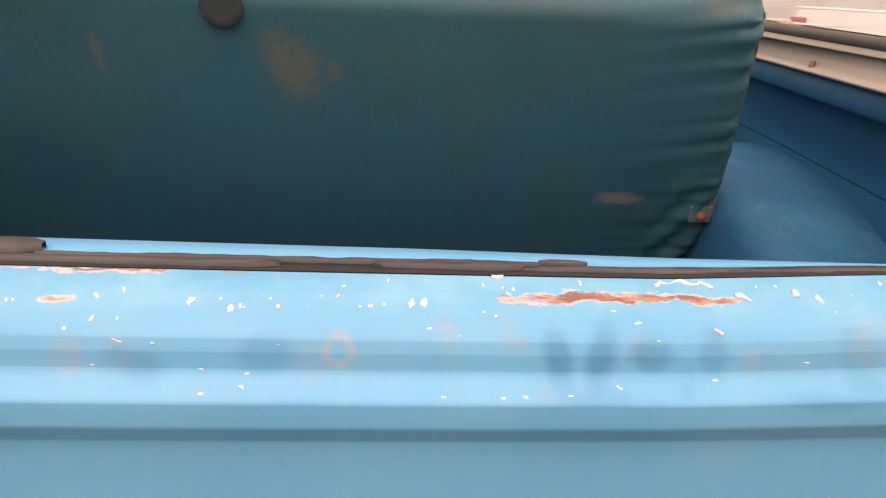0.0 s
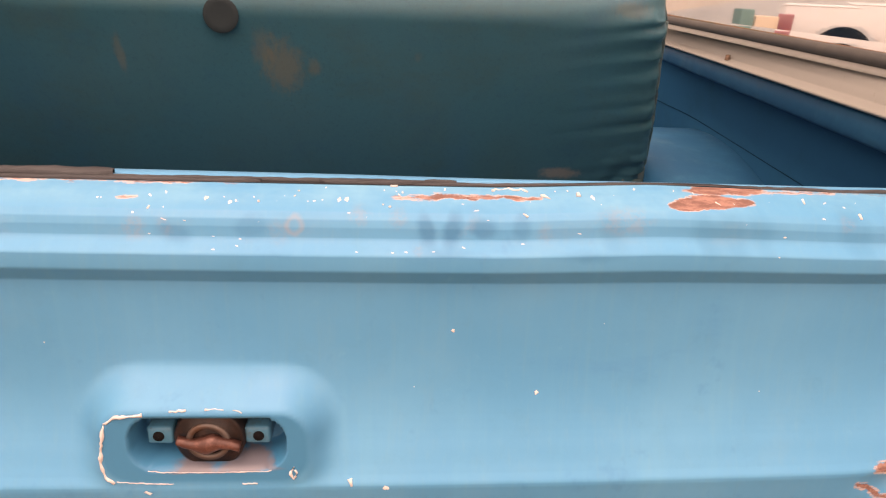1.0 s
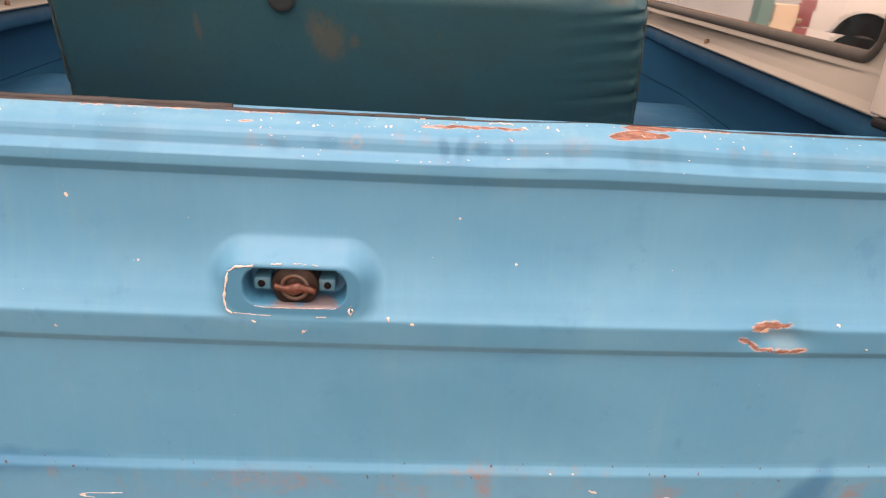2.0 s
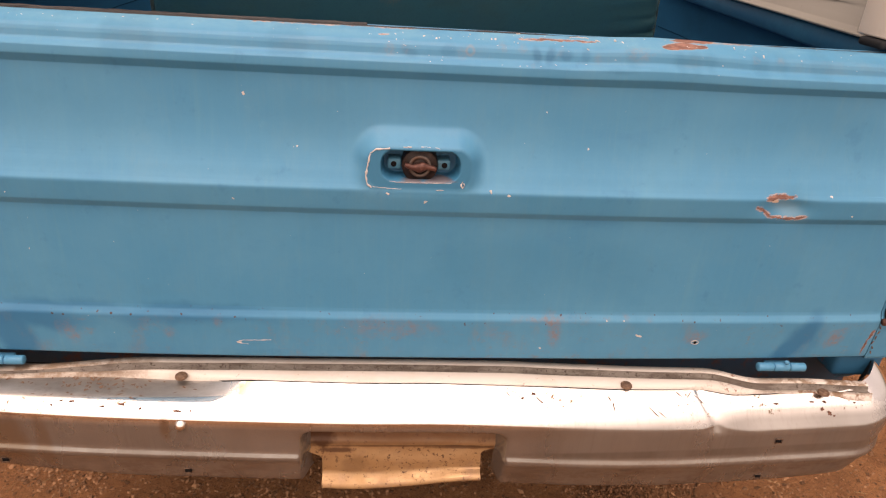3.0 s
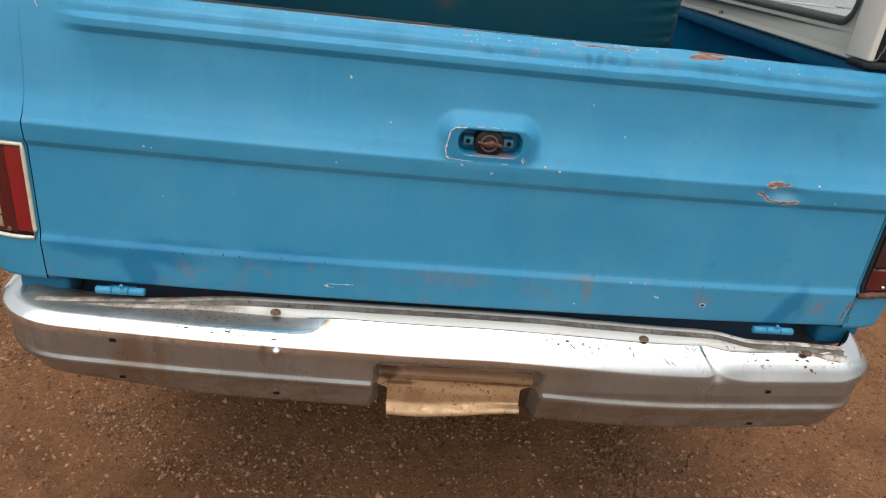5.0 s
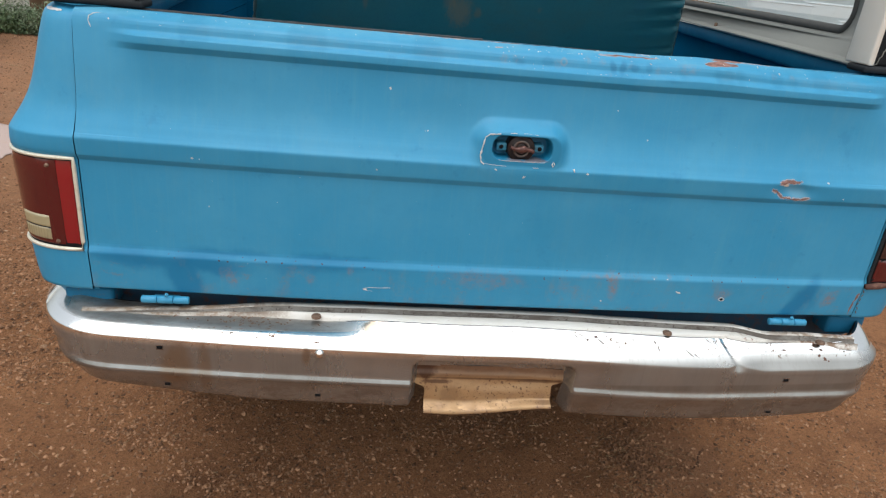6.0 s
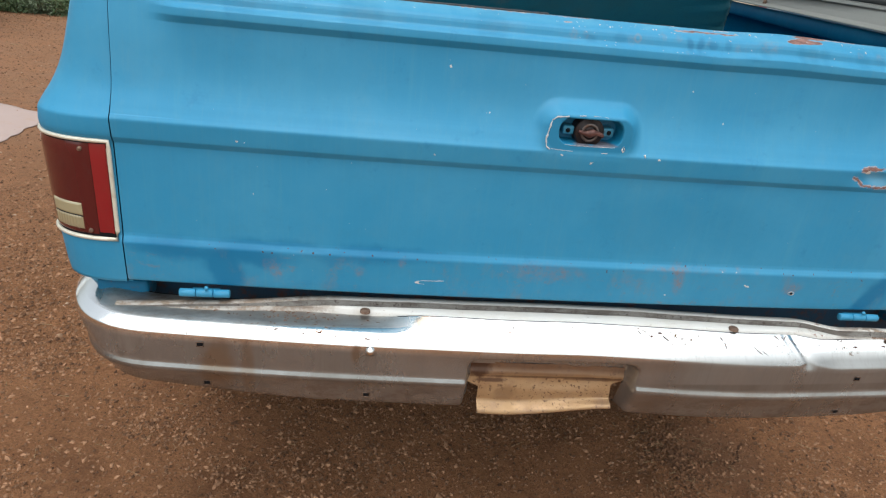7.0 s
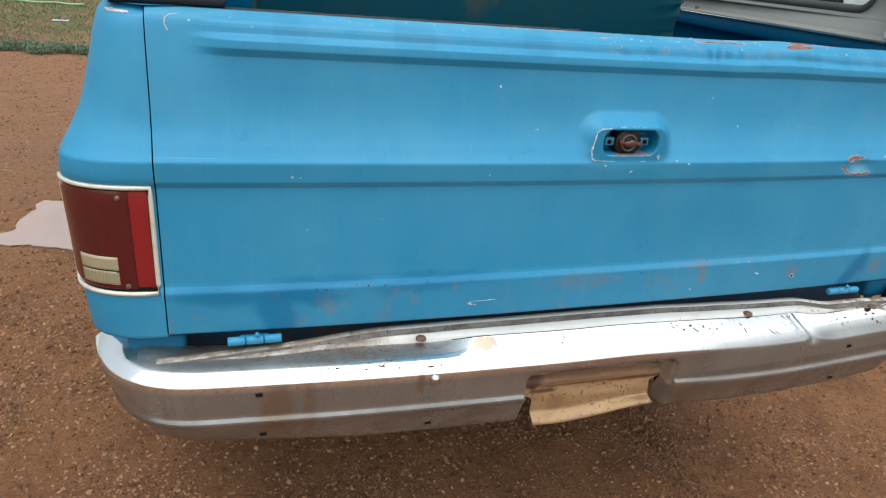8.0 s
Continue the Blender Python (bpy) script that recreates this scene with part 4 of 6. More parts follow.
for k, y, z in ((0, 0.0800, 1.290), (0, 0.0800, 1.305), (0.1, 0.0800, 1.3108), (1, 0.0790, 1.3108), (1, 0.0820, 1.307), (1, 0.0800, 0.80)):
    inner.append([(x, y + 0.8 * crown(x) + k * knots(DEPTH, x), z + 0.3 * knots(DIP, x)) for x in xs[::6] + [xs[-1]]])
part("inner_panel", grid(inner), M["blue"], tailgate, "blue inner panel with pale worn top edge")
part("window_slot", box((2 * GATE_W - 0.02, 0.022, 0.02), (0, 0.073, 1.288), 0.001), M["dark"], tailgate, "dark slot for the lowered window")
for s in (-1, 1):
    side = [[(s * GATE_W, skin(s * GATE_W, z), z + lift(s * GATE_W, z)), (s * GATE_W, 0.112, z)] for z in zs]
    part("edge_flange", grid(side), M["blue"], tailgate)


def torn_strip(x0, x1, y, w, z, seed):
    r = random.Random(seed)
    rows = []
    n = int((x1 - x0) / 0.006)
    for i in range(n + 1):
        x = x0 + (x1 - x0) * i / n
        k = 0.75 + 0.5 * noise.noise((x * 14, seed, 0)) + 0.25 * noise.noise((x * 60, seed, 2))
        end = min(1.0, min(i, n - i) / 3 + 0.25)
        ww, h = w * max(0.15, k) * end, 0.0015 + 0.0010 * noise.noise((x * 30, 5, seed))
        zz = z + 0.6 * knots(DIP, x)
        yy = y + 0.8 * crown(x)
        rows.append([(x, yy - ww / 2, zz - 0.004), (x, yy - ww / 2, zz + h), (x, yy + ww / 2, zz + h + r.uniform(0, 0.0006)), (x, yy + ww / 2, zz - 0.004)])
    return grid(rows, True)


rubber = [[(x, y + 0.8 * crown(x), z + 0.8 * knots(DIP, x) + 0.0008 * noise.noise((x * 25, y * 300, 3))) for x in steps(-0.815, 0.815, 0.006)] for y, z in ((0.0635, 1.300), (0.0636, 1.3098), (0.0650, 1.3112), (0.0705, 1.3108), (0.0712, 1.3098), (0.0725, 1.3100), (0.0780, 1.3104), (0.0790, 1.3092), (0.0792, 1.300))]
part("window_rubber", grid(rubber), M["rubber"], tailgate, "black window rubber along the gate's top")
for i, (x0, x1, y, w, z) in enumerate(((-0.80, -0.088, 0.083, 0.019, 1.3125), (-0.80, 0.03, 0.0705, 0.009, 1.3107), (0.075, 0.150, 0.0725, 0.010, 1.3112), (-0.09, 0.16, 0.0770, 0.005, 1.3104),
                                      (0.15, 0.80, 0.0720, 0.008, 1.3098), (0.160, 0.186, 0.0815, 0.006, 1.3098))):
    part("weatherstrip", torn_strip(x0, x1, y, w, z, i + 3), M["felt"], tailgate, "perished brown-black window felt, torn off in places")


def flake(bm, x, z, rx, rz, seed, out=0.0004, lean=0.0, n=14, ragged=0.45, rings=3):
    """A ragged scab of bare metal or primer that follows the gate's skin."""
    r = random.Random(seed)
    ph = r.uniform(0, 99)
    rows = []
    for k in range(rings + 1):
        row = []
        for i in range(n):
            a = i * math.tau / n
            rr = (1 + ragged * noise.noise((math.cos(a) * 1.6 + ph, math.sin(a) * 1.6, seed)) * 2 * (0.4 + r.random() * 0.6)) * k / rings
            dx, dz = rx * rr * math.cos(a), rz * rr * math.sin(a)
            px, pz = x + dx, min(z + dz + lean * dx, GATE_TOP - 0.0002)
            row.append(on_gate(px, pz, out * (1.0 if k < rings else 0.5)))
        rows.append(row)
    for row in range(rings):
        grid([rows[row], rows[row + 1]], True, bm)
    bmesh.ops.remove_doubles(bm, verts=bm.verts, dist=1e-5)


chips = bmesh.new()
for i in range(80):
    x = rng.uniform(-0.78, 0.80)
    z = rng.choice((rng.gauss(1.3085, 0.002), rng.gauss(1.306, 0.003), rng.uniform(1.285, 1.311)))
    s = rng.choice((0.0002, 0.0003, 0.0004, 0.0006))
    flake(chips, x, z, s * rng.uniform(0.6, 3.0), s * rng.uniform(0.4, 1.0), i, 0.0004, rng.uniform(-0.4, 0.4), 9, 0.9, 1)
# the larger bare spots along the rounded top
TOP_SPOTS = ((-0.0833, 1.3061, 3), (-0.0807, 1.3061, 2), (-0.0352, 1.3092, 3), (-0.0339, 1.302, 2), (-0.0048, 1.3067, 6), (0.0131, 1.3051, 5), (0.0171, 1.3058, 3), (0.008, 1.3074, 2), (0.0299, 1.3076, 2), (0.0703, 1.3061, 2),
             (0.0754, 1.3063, 2), (0.081, 1.3067, 2), (0.0935, 1.3071, 5), (0.0992, 1.3074, 6), (0.1274, 1.3119, 2), (0.1367, 1.3114, 2), (0.1414, 1.311, 3), (0.1746, 1.3126, 3), (0.2902, 1.3082, 6), (0.2614, 1.3118, 2), (0.2714, 1.3119, 2), (0.3251, 1.312, 3), (0.5685, 1.2995, 4), (0.62, 1.301, 2))
for x, z, k in TOP_SPOTS:
    flake(chips, x, z, 0.00026 * k, 0.00016 * k, int(abs(x * 9000)) + k, 0.0005, rng.uniform(-0.3, 0.3), 20, 0.55, 3)
# specks on the ledge under the top, then on the face
for x, z in ((0.003, 1.2834), (0.0226, 1.2821), (0.0209, 1.2784), (0.0045, 1.2765), (0.1081, 1.2762), (0.1343, 1.276), (0.1443, 1.2764), (0.1647, 1.2766), (0.1875, 1.2789), (0.2328, 1.2808), (-0.0427, 1.2847), (0.4336, 1.2735)):
    flake(chips, x, z, 0.0011, 0.00032, int(abs(x * 7000)), 0.0004, rng.uniform(-0.3, 0.1), 10, 0.9, 1)
for x, z, rx, rz in ((-0.62, 1.068, 0.0026, 0.0022), (-0.607, 1.067, 0.0012, 0.0012), (-0.28, 1.071, 0.0020, 0.0018), (-0.262, 1.2186, 0.0018, 0.0026), (0.70, 1.065, 0.0016, 0.0013), (0.655, 1.098, 0.0022, 0.0016), (0.005, 1.075, 0.0026, 0.0022), (0.132, 1.089, 0.002, 0.002), (-0.052, 1.087, 0.0032, 0.0012),
                     (0.3844, 0.8353, 0.0065, 0.0020), (0.215, 0.8084, 0.002, 0.0016), (0.323, 0.8656, 0.0014, 0.0010), (0.353, 0.8658, 0.0014, 0.0010), (-0.290, 0.8135, 0.0040, 0.0016), (-0.595, 0.973, 0.001, 0.0018), (-0.765, 1.297, 0.0016, 0.0012), (0.1825, 1.2101, 0.0016, 0.0012), (0.2522, 1.1571, 0.0014, 0.0016), (-0.1867, 1.1466, 0.0015, 0.0010)):
    flake(chips, x, z, rx, rz, int(abs(x * 1000)), 0.0005, rng.uniform(-0.3, 0.3), 18, 0.7, 2)
for i in range(26):
    flake(chips, rng.uniform(-0.8, 0.8), rng.uniform(0.80, 1.25), rng.uniform(0.0003, 0.0006), rng.uniform(0.0003, 0.0008), i + 400, 0.0004, 0, 6, 0.4, 1)
tagged(part("paint_chips", chips, M["primer"], tailgate, "white primer chips along the worn top edge"), kind="stuff")

# worn rim of the handle pocket
def worn_line(points, thick, seed):
    r = random.Random(seed)
    pts, rad = [], []
    for (x0, z0), (x1, z1) in zip(points, points[1:]):
        n = max(2, int(math.hypot(x1 - x0, z1 - z0) / 0.0022))
        for i in range(n):
            k = i / n
            x, z = x0 + (x1 - x0) * k + r.uniform(-0.0004, 0.0004), z0 + (z1 - z0) * k + r.uniform(-0.0004, 0.0004)
            pts.append(on_gate(x, z, 0.0001))
            rad.append(max(0.0002, thick * (0.75 + 1.1 * noise.noise((x * 130, z * 130, seed)))))
    return tube(pts, rad, 6)


for i, (pts, thick) in enumerate((([(-0.050, 1.1560), (-0.070, 1.1540), (-0.0785, 1.148), (-0.0820, 1.130), (-0.0848, 1.112), (-0.0825, 1.101), (-0.074, 1.0945)], 0.0017),
                                  ([(-0.074, 1.0972), (-0.05, 1.0955), (-0.03, 1.0950)], 0.0004), ([(0.020, 1.0945), (0.034, 1.0950)], 0.0006),
                                  ([(-0.030, 1.1580), (-0.016, 1.1588)], 0.0012), ([(-0.004, 1.1592), (0.012, 1.1590)], 0.0013), ([(0.016, 1.1585), (0.026, 1.157)], 0.0009),
                                  ([(0.0600, 1.1095), (0.0575, 1.1030), (0.0600, 1.0985), (0.0625, 1.1040), (0.0600, 1.1095)], 0.0011),
                                  ([(-0.050, 1.1072), (-0.040, 1.1056), (0.0, 1.1052), (0.038, 1.1056), (0.046, 1.1070)], 0.00035))):
    part("rim_wear", worn_line(pts, thick, i), M["primer"], tailgate, "paint worn to primer round the handle pocket")

part("paint_scratch", worn_line([(-0.795, 1.280), (-0.800, 1.291), (-0.7985, 1.299), (-0.790, 1.3035), (-0.776, 1.3055)], 0.0010, 31), M["primer"], tailgate, "curved pale scratch near the gate's corner")

for i, (pts, thick) in enumerate((([(-0.0449, 1.3012), (-0.0437, 1.3043)], 0.0010), ([(0.0339, 1.3059), (0.035, 1.3038)], 0.0014), ([(0.059, 1.3085), (0.0618, 1.3093)], 0.0007), ([(0.0615, 1.3105), (0.0651, 1.3111)], 0.0007), ([(0.1257, 1.3053), (0.1288, 1.3046)], 0.0012),
                                  ([(0.1323, 1.3130), (0.1399, 1.3133)], 0.0011), ([(0.1313, 1.3041), (0.133, 1.3031)], 0.0010), ([(0.2795, 1.3106), (0.2795, 1.3076)], 0.0016), ([(0.2493, 1.3097), (0.2541, 1.3091), (0.2592, 1.3075)], 0.0014), ([(0.2336, 1.3008), (0.2392, 1.2983)], 0.0017),
                                  ([(-0.0171, 1.2945), (-0.0171, 1.2931)], 0.0013), ([(0.2112, 1.3123), (0.2144, 1.3128), (0.2249, 1.3130), (0.2348, 1.3125), (0.2418, 1.3110)], 0.0010), ([(0.4646, 1.3102), (0.4641, 1.3051)], 0.0014), ([(0.5084, 1.3033), (0.5071, 1.2976)], 0.0014), ([(0.103, 1.096), (0.106, 1.088)], 0.0022))):
    part("paint_scratch", worn_line(pts, thick, 50 + i), M["primer"], tailgate, "pale scratch through the blue paint")
part("bare_pit", lathe([(0.0001, 0.0002), (0.0030, 0.0002)], 12, "y", on_gate(0.489, 0.822, 0.0012)), M["dark"], tailgate, "dark pit ringed with bare primer")
ring = [(0.489 + 0.0068 * math.cos(a), 0.822 + 0.0036 * math.sin(a)) for a in steps(0, math.tau, 0.5)]
part("pit_rim", worn_line(ring, 0.0009, 77), M["primer"], tailgate)

part("paint_scratch", worn_line([(-0.276, 0.8105), (-0.288, 0.8120), (-0.295, 0.8150), (-0.282, 0.8185), (-0.260, 0.8188), (-0.236, 0.8200)], 0.0006, 33), M["primer"], tailgate, "hooked pale scratch at the gate's foot")

# handle pocket: lugs, screws and the bare latch spindle
floor_y = -0.0045
for s in (-1, 1):
    lug = part("lug", box((0.020, 0.034, 0.0155), (-0.006 + s * 0.037, floor_y + 0.010, 1.1290), 0.0025), M["sound"], tailgate)
    part("screw_hole", lathe([(0.0001, -0.0005), (0.0042, -0.0005), (0.0046, 0.004)], 14, "y", (-0.006 + s * 0.038, floor_y - 0.0075, 1.129)), M["dark"], lug)
latch = part("latch", lathe([(0.0001, -0.012), (0.019, -0.012), (0.0195, -0.0105), (0.0245, -0.0105), (0.0268, -0.009), (0.0275, 0.0), (0.0275, 0.017)], 36, "y", (-0.005, floor_y, 1.1280)), M["lock"], tailgate, "rusty round latch spindle without its handle")
part("ring", lathe([(0.0120, -0.0120), (0.0125, -0.0142), (0.0165, -0.0142), (0.0170, -0.0120)], 28, "y", (-0.005, floor_y, 1.1280)), M["ring"], latch)
rows = []
for i, x in enumerate(steps(-0.0235, 0.0235, 0.0025)):
    k = x / 0.0235
    hw = 0.0042 + 0.0035 * math.exp(-(x / 0.007) ** 2) - 0.0012 * abs(k) + 0.0006 * noise.noise((x * 200, 3, 0))
    mid = 0.0032 * math.sin(k * math.pi * 0.8)
    up = 0.0035 + 0.0025 * math.exp(-(x / 0.008) ** 2)
    rows.append([(x, 0.003, mid - hw), (x, -up * 0.6, mid - hw), (x, -up, mid - hw * 0.5), (x, -up * 1.1, mid + hw * 0.3), (x, -up * 0.7, mid + hw), (x, 0.003, mid + hw)])
bar = grid(rows, True)
for row in (rows[0], rows[-1]):
    bar.faces.new([bar.verts.new(q) for q in row])
bmesh.ops.remove_doubles(bar, verts=bar.verts, dist=1e-6)
bmesh.ops.transform(bar, matrix=Matrix.Translation((-0.004, floor_y - 0.0155, 1.1280)) @ Matrix.Rotation(radians(13), 4, "Y"), verts=bar.verts)
part("bar", bar, M["lock_bar"], latch, "rusted, bent turning bar")

# hinges at the foot of the gate
for x0, x1 in ((-0.733, -0.640), (0.618, 0.708)):
    hinge = None
    w = (x1 - x0) / 3
    for k in range(3):
        c = x0 + w * (k + 0.5)
        b = lathe([(0.0001, -w * 0.48), (0.0064, -w * 0.48), (0.0078, -w * 0.44), (0.0078, w * 0.44), (0.0064, w * 0.48), (0.0001, w * 0.48)], 18, "x", (c, -0.016, 0.7705))
        if hinge is None:
            hinge = part("hinge", b, M["blue"], tailgate, "blue-painted hinge of three knuckles")
        else:
            part("knuckle", b, M["blue"], hinge)
    part("hinge_leaf", box((w * 1.6, 0.012, 0.004), ((x0 + x1) / 2, -0.004, 0.7705), 0.001), M["blue"], hinge)
    part("hinge_bolt", lathe([(0.0001, -0.005), (0.0035, -0.005), (0.004, 0.0)], 6, "y", ((x0 + x1) / 2 + 0.004, -0.020, 0.784)), M["blue"], hinge)

# body: rear corners and sides
AXLE_Y, AXLE_Z, ARCH = 1.02, GROUND + 0.385, 0.43
for side, name in ((-1, "left_side"), (1, "right_side")):
    zs = sorted(set([0.70, 0.745, 0.772] + [k[0] for k in REAR] + steps(1.098, 1.300, 0.010) + [1.304, 1.308, 1.312, 1.315, 1.318]))
    us = steps(0, 1, 1 / 14) + [1 + v for v in steps(0, 2.2, 0.05)[1:]]
    rows = [[corner(side, u, z) for u in us] for z in zs]
    for z in (0.66, 0.62, 0.58, 0.54, 0.50, 0.46, 0.42, 0.38):
        rows.insert(0, [corner(side, u, 0.70) + Vector((-side * (0.70 - z) * 0.15, 0, z - 0.70)) if u > 1.15 else None for u in us])
    rows = [[q if q is None or math.hypot(q.y - AXLE_Y, q.z - AXLE_Z) > ARCH else None for q in row] for row in rows]
    body_side = part("body_side", grid(rows), M["blue"], truck, "faded blue rear corner and body side")
    arch = [(side * 0.955, AXLE_Y + (ARCH + 0.035) * math.cos(a), AXLE_Z + (ARCH + 0.035) * math.sin(a)) for a in steps(0.05, math.pi - 0.05, 0.12)]
    part("wheel_arch_lip", tube(arch, 0.045, 8), M["blue"], body_side)
    # top rail: outer shoulder, flat, inner lip, then the recessed inner wall
    def rail_x(y):
        return 0.738 + max(0.0, min(y, 1.6) - 0.08) * 0.100

    top, deep = [], []
    for y in steps(0.075, 2.3, 0.06):
        ox = 0.886 + 0.0 * y
        rx = rail_x(y)
        ox = max(knots([(0.0, 0.86), (0.13, 0.886)], y), rx + 0.02)
        top.append([(side * a, y, z) for a, z in ((ox, 1.3128), (ox - 0.01, 1.3150), (rx + 0.004, 1.3175), (rx, 1.3145), (rx - 0.002, 1.283), (rx + 0.004, 1.277), (rx + 0.040, 1.274))])
        deep.append([(side * min(a, 0.897), y, z) for a, z in ((rx + 0.038, 1.276), (rx + 0.042, 1.20), (rx + 0.046, 1.165), (rx + 0.038, 1.155), (rx + 0.047, 0.77))])
    part("bed_rail", grid(top), M["inner"], body_side, "faded blue bed rail, toned dark for shade")
    part("inner_wall", grid(deep), M["inner_dark"], body_side, "dull blue inner wall of the bed, toned dark for shade")
    # Thin dark tube added to draw the crease's shade along the wall.
    crease = [(side * min(rail_x(y) + 0.0415, 0.896), y, 1.160) for y in steps(0.12, 2.25, 0.1)]
    part("wall_crease", tube(crease, 0.0009, 6), M["crease"], body_side)
    jamb = [[(side * x, y, z) for x, y in ((SEAM + 0.002, corner(1, 0.0, z).y + 0.006), (SEAM - 0.002, 0.075), (0.745, 0.085), (0.738, 0.10))] for z in steps(0.74, 1.3120, 0.01)]
    part("door_jamb", grid(jamb), M["inner"], body_side)
    cap = [[(side * x, y, 1.3140 + e) for x, y, e in ((SEAM, 0.062, -0.001), (0.862, 0.074, -0.0005), (0.888, 0.12, -0.001))], [(side * x, y, 1.3160) for x, y in ((0.745, 0.075), (0.75, 0.10), (0.755, 0.14))]]
    part("corner_cap", grid(cap), M["blue"], body_side)
    # scuff on the shoulder
    if side < 0:
        b = bmesh.new()
        pts = []
        for j in range(19):
            k = j / 18
            u = 0.13 + 0.40 * k
            lo = 1.3050 + 0.0012 * noise.noise((k * 9, 1, 0)) + 0.002 * smooth(0.7, 1.0, k)
            hi = 1.3092 + 0.0018 * noise.noise((k * 7, 5, 0)) - 0.002 * smooth(0.3, 0.0, k)
            pts.append([corner(side, u, z) + Vector((-0.0004, -0.0007, 0.0003)) for z in (lo, (lo + hi) / 2, max(lo + 0.0008, hi))])
        part("primer_scuff", grid(pts), M["primer"], body_side, "bare primer scuff on the shoulder")
    wheelhouse = []
    for y in steps(AXLE_Y - 0.62, AXLE_Y + 0.62, 0.04):
        h = 0.78 + 0.37 * math.sqrt(max(0.0, 1 - ((y - AXLE_Y) / 0.62) ** 2)) ** 0.8
        wheelhouse.append([(side * x, y, z) for x, z in ((0.92, h + 0.0), (0.70, h), (0.655, h - 0.012), (0.632, h - 0.045), (0.625, min(h - 0.05, 0.9)), (0.622, 0.75))])
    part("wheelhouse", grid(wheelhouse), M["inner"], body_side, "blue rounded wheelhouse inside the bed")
    wheel = part("wheel", lathe([(0.20, -0.09), (0.24, -0.105), (0.35, -0.11), (0.378, -0.09), (0.385, -0.05), (0.385, 0.05), (0.378, 0.09), (0.35, 0.11), (0.24, 0.105), (0.20, 0.09)], 40, "x", (side * 0.80, AXLE_Y, AXLE_Z)), M["tread"], truck, "black tyre on a steel wheel")
    part("rim", lathe([(0.0001, side * 0.05), (0.06, side * 0.055), (0.09, side * 0.02), (0.17, side * 0.03), (0.205, side * 0.09), (0.208, -side * 0.09), (0.0001, -side * 0.08)], 32, "x", (side * 0.80, AXLE_Y, AXLE_Z)), M["plastic"], wheel)

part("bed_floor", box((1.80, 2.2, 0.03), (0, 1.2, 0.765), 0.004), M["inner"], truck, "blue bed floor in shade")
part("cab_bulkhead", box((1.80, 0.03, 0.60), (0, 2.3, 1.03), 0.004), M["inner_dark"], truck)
part("frame_rail", box((0.10, 2.2, 0.14), (-0.42, 1.25, 0.55), 0.01), M["dark"], truck)
part("frame_rail", box((0.10, 2.2, 0.14), (0.42, 1.25, 0.55), 0.01), M["dark"], truck)
part("axle", tube([(-0.75, AXLE_Y, AXLE_Z), (0.75, AXLE_Y, AXLE_Z)], 0.05, 12), M["dark"], truck)
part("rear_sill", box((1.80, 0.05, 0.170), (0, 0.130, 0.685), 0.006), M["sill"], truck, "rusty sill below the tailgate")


# tail lamps wrap the corners
def lamp_sheet(side, u0, u1, z0, z1, out, nu=16, nz=10, curl=0.0025):
    rows = []
    for i in range(nz + 1):
        z = z0 + (z1 - z0) * i / nz
        row = []
        for j in range(nu + 1):
            u = u0 + (u1 - u0) * j / nu
            q, e = corner(side, u, z), 1e-3
            du, dz = corner(side, u + e, z) - corner(side, u - e, z), corner(side, u, z + e) - corner(side, u, z - e)
            n = du.cross(dz).normalized() * -side
            if n.x * side - 0.6 * n.y < 0:
                n = -n
            edge = 0.0 if 0 < i < nz and 0 < j < nu else -curl
            row.append(q + n * (out + edge))
        rows.append(row)
    return grid(rows)


def lamp_rim(side, u0, u1, z0, z1, r):
    pts = []
    n = 12
    edge = [(u0 + (u1 - u0) * i / n, z0) for i in range(n + 1)] + [(u1, z0 + (z1 - z0) * i / n) for i in range(1, n)] + [(u1 - (u1 - u0) * i / n, z1) for i in range(n + 1)] + [(u0, z1 - (z1 - z0) * i / n) for i in range(1, n)]
    for u, z in edge:
        q = corner(side, u, z)
        pts.append(q + Vector((side * 0.003 * u, -0.003 * (1 - 0.6 * u), 0)))
    return tube(pts, r, 8, True)


L0, L1, LZ0, LZ1 = 0.016, 0.91, 0.868, 1.049
lamp = part("tail_lamp", lamp_sheet(-1, L0, L1, LZ0, LZ1, 0.0032), M["dark"], truck, "red wrap-round tail lamp in a cream bezel")
part("bezel", lamp_rim(-1, L0, L1, LZ0, LZ1, 0.0040), M["bezel"], lamp, "cream-chrome bezel")
part("red_lens", lamp_sheet(-1, 0.03, 0.135, LZ0 + 0.006, LZ1 - 0.006, 0.005), M["lens_red"], lamp, "bright red inner strip")
part("dark_lens", lamp_sheet(-1, 0.135, L1 - 0.02, LZ0 + 0.006, LZ1 - 0.006, 0.006, 20, 14), M["lens_dark"], lamp, "dark red main lens")
part("lens_surround", lamp_sheet(-1, 0.235, L1 - 0.275, LZ0 + 0.0125, LZ0 + 0.0665, 0.0068), M["rubber"], lamp, "dark surround of the reversing lens")
reverse = part("reverse_lens", lamp_sheet(-1, 0.25, L1 - 0.29, LZ0 + 0.0405, LZ0 + 0.064, 0.0085), M["lens_plain"], lamp, "yellowed reversing lens, ribbed below")
part("ribbed_lens", lamp_sheet(-1, 0.25, L1 - 0.29, LZ0 + 0.015, LZ0 + 0.0400, 0.0083), M["lens_cream"], reverse)
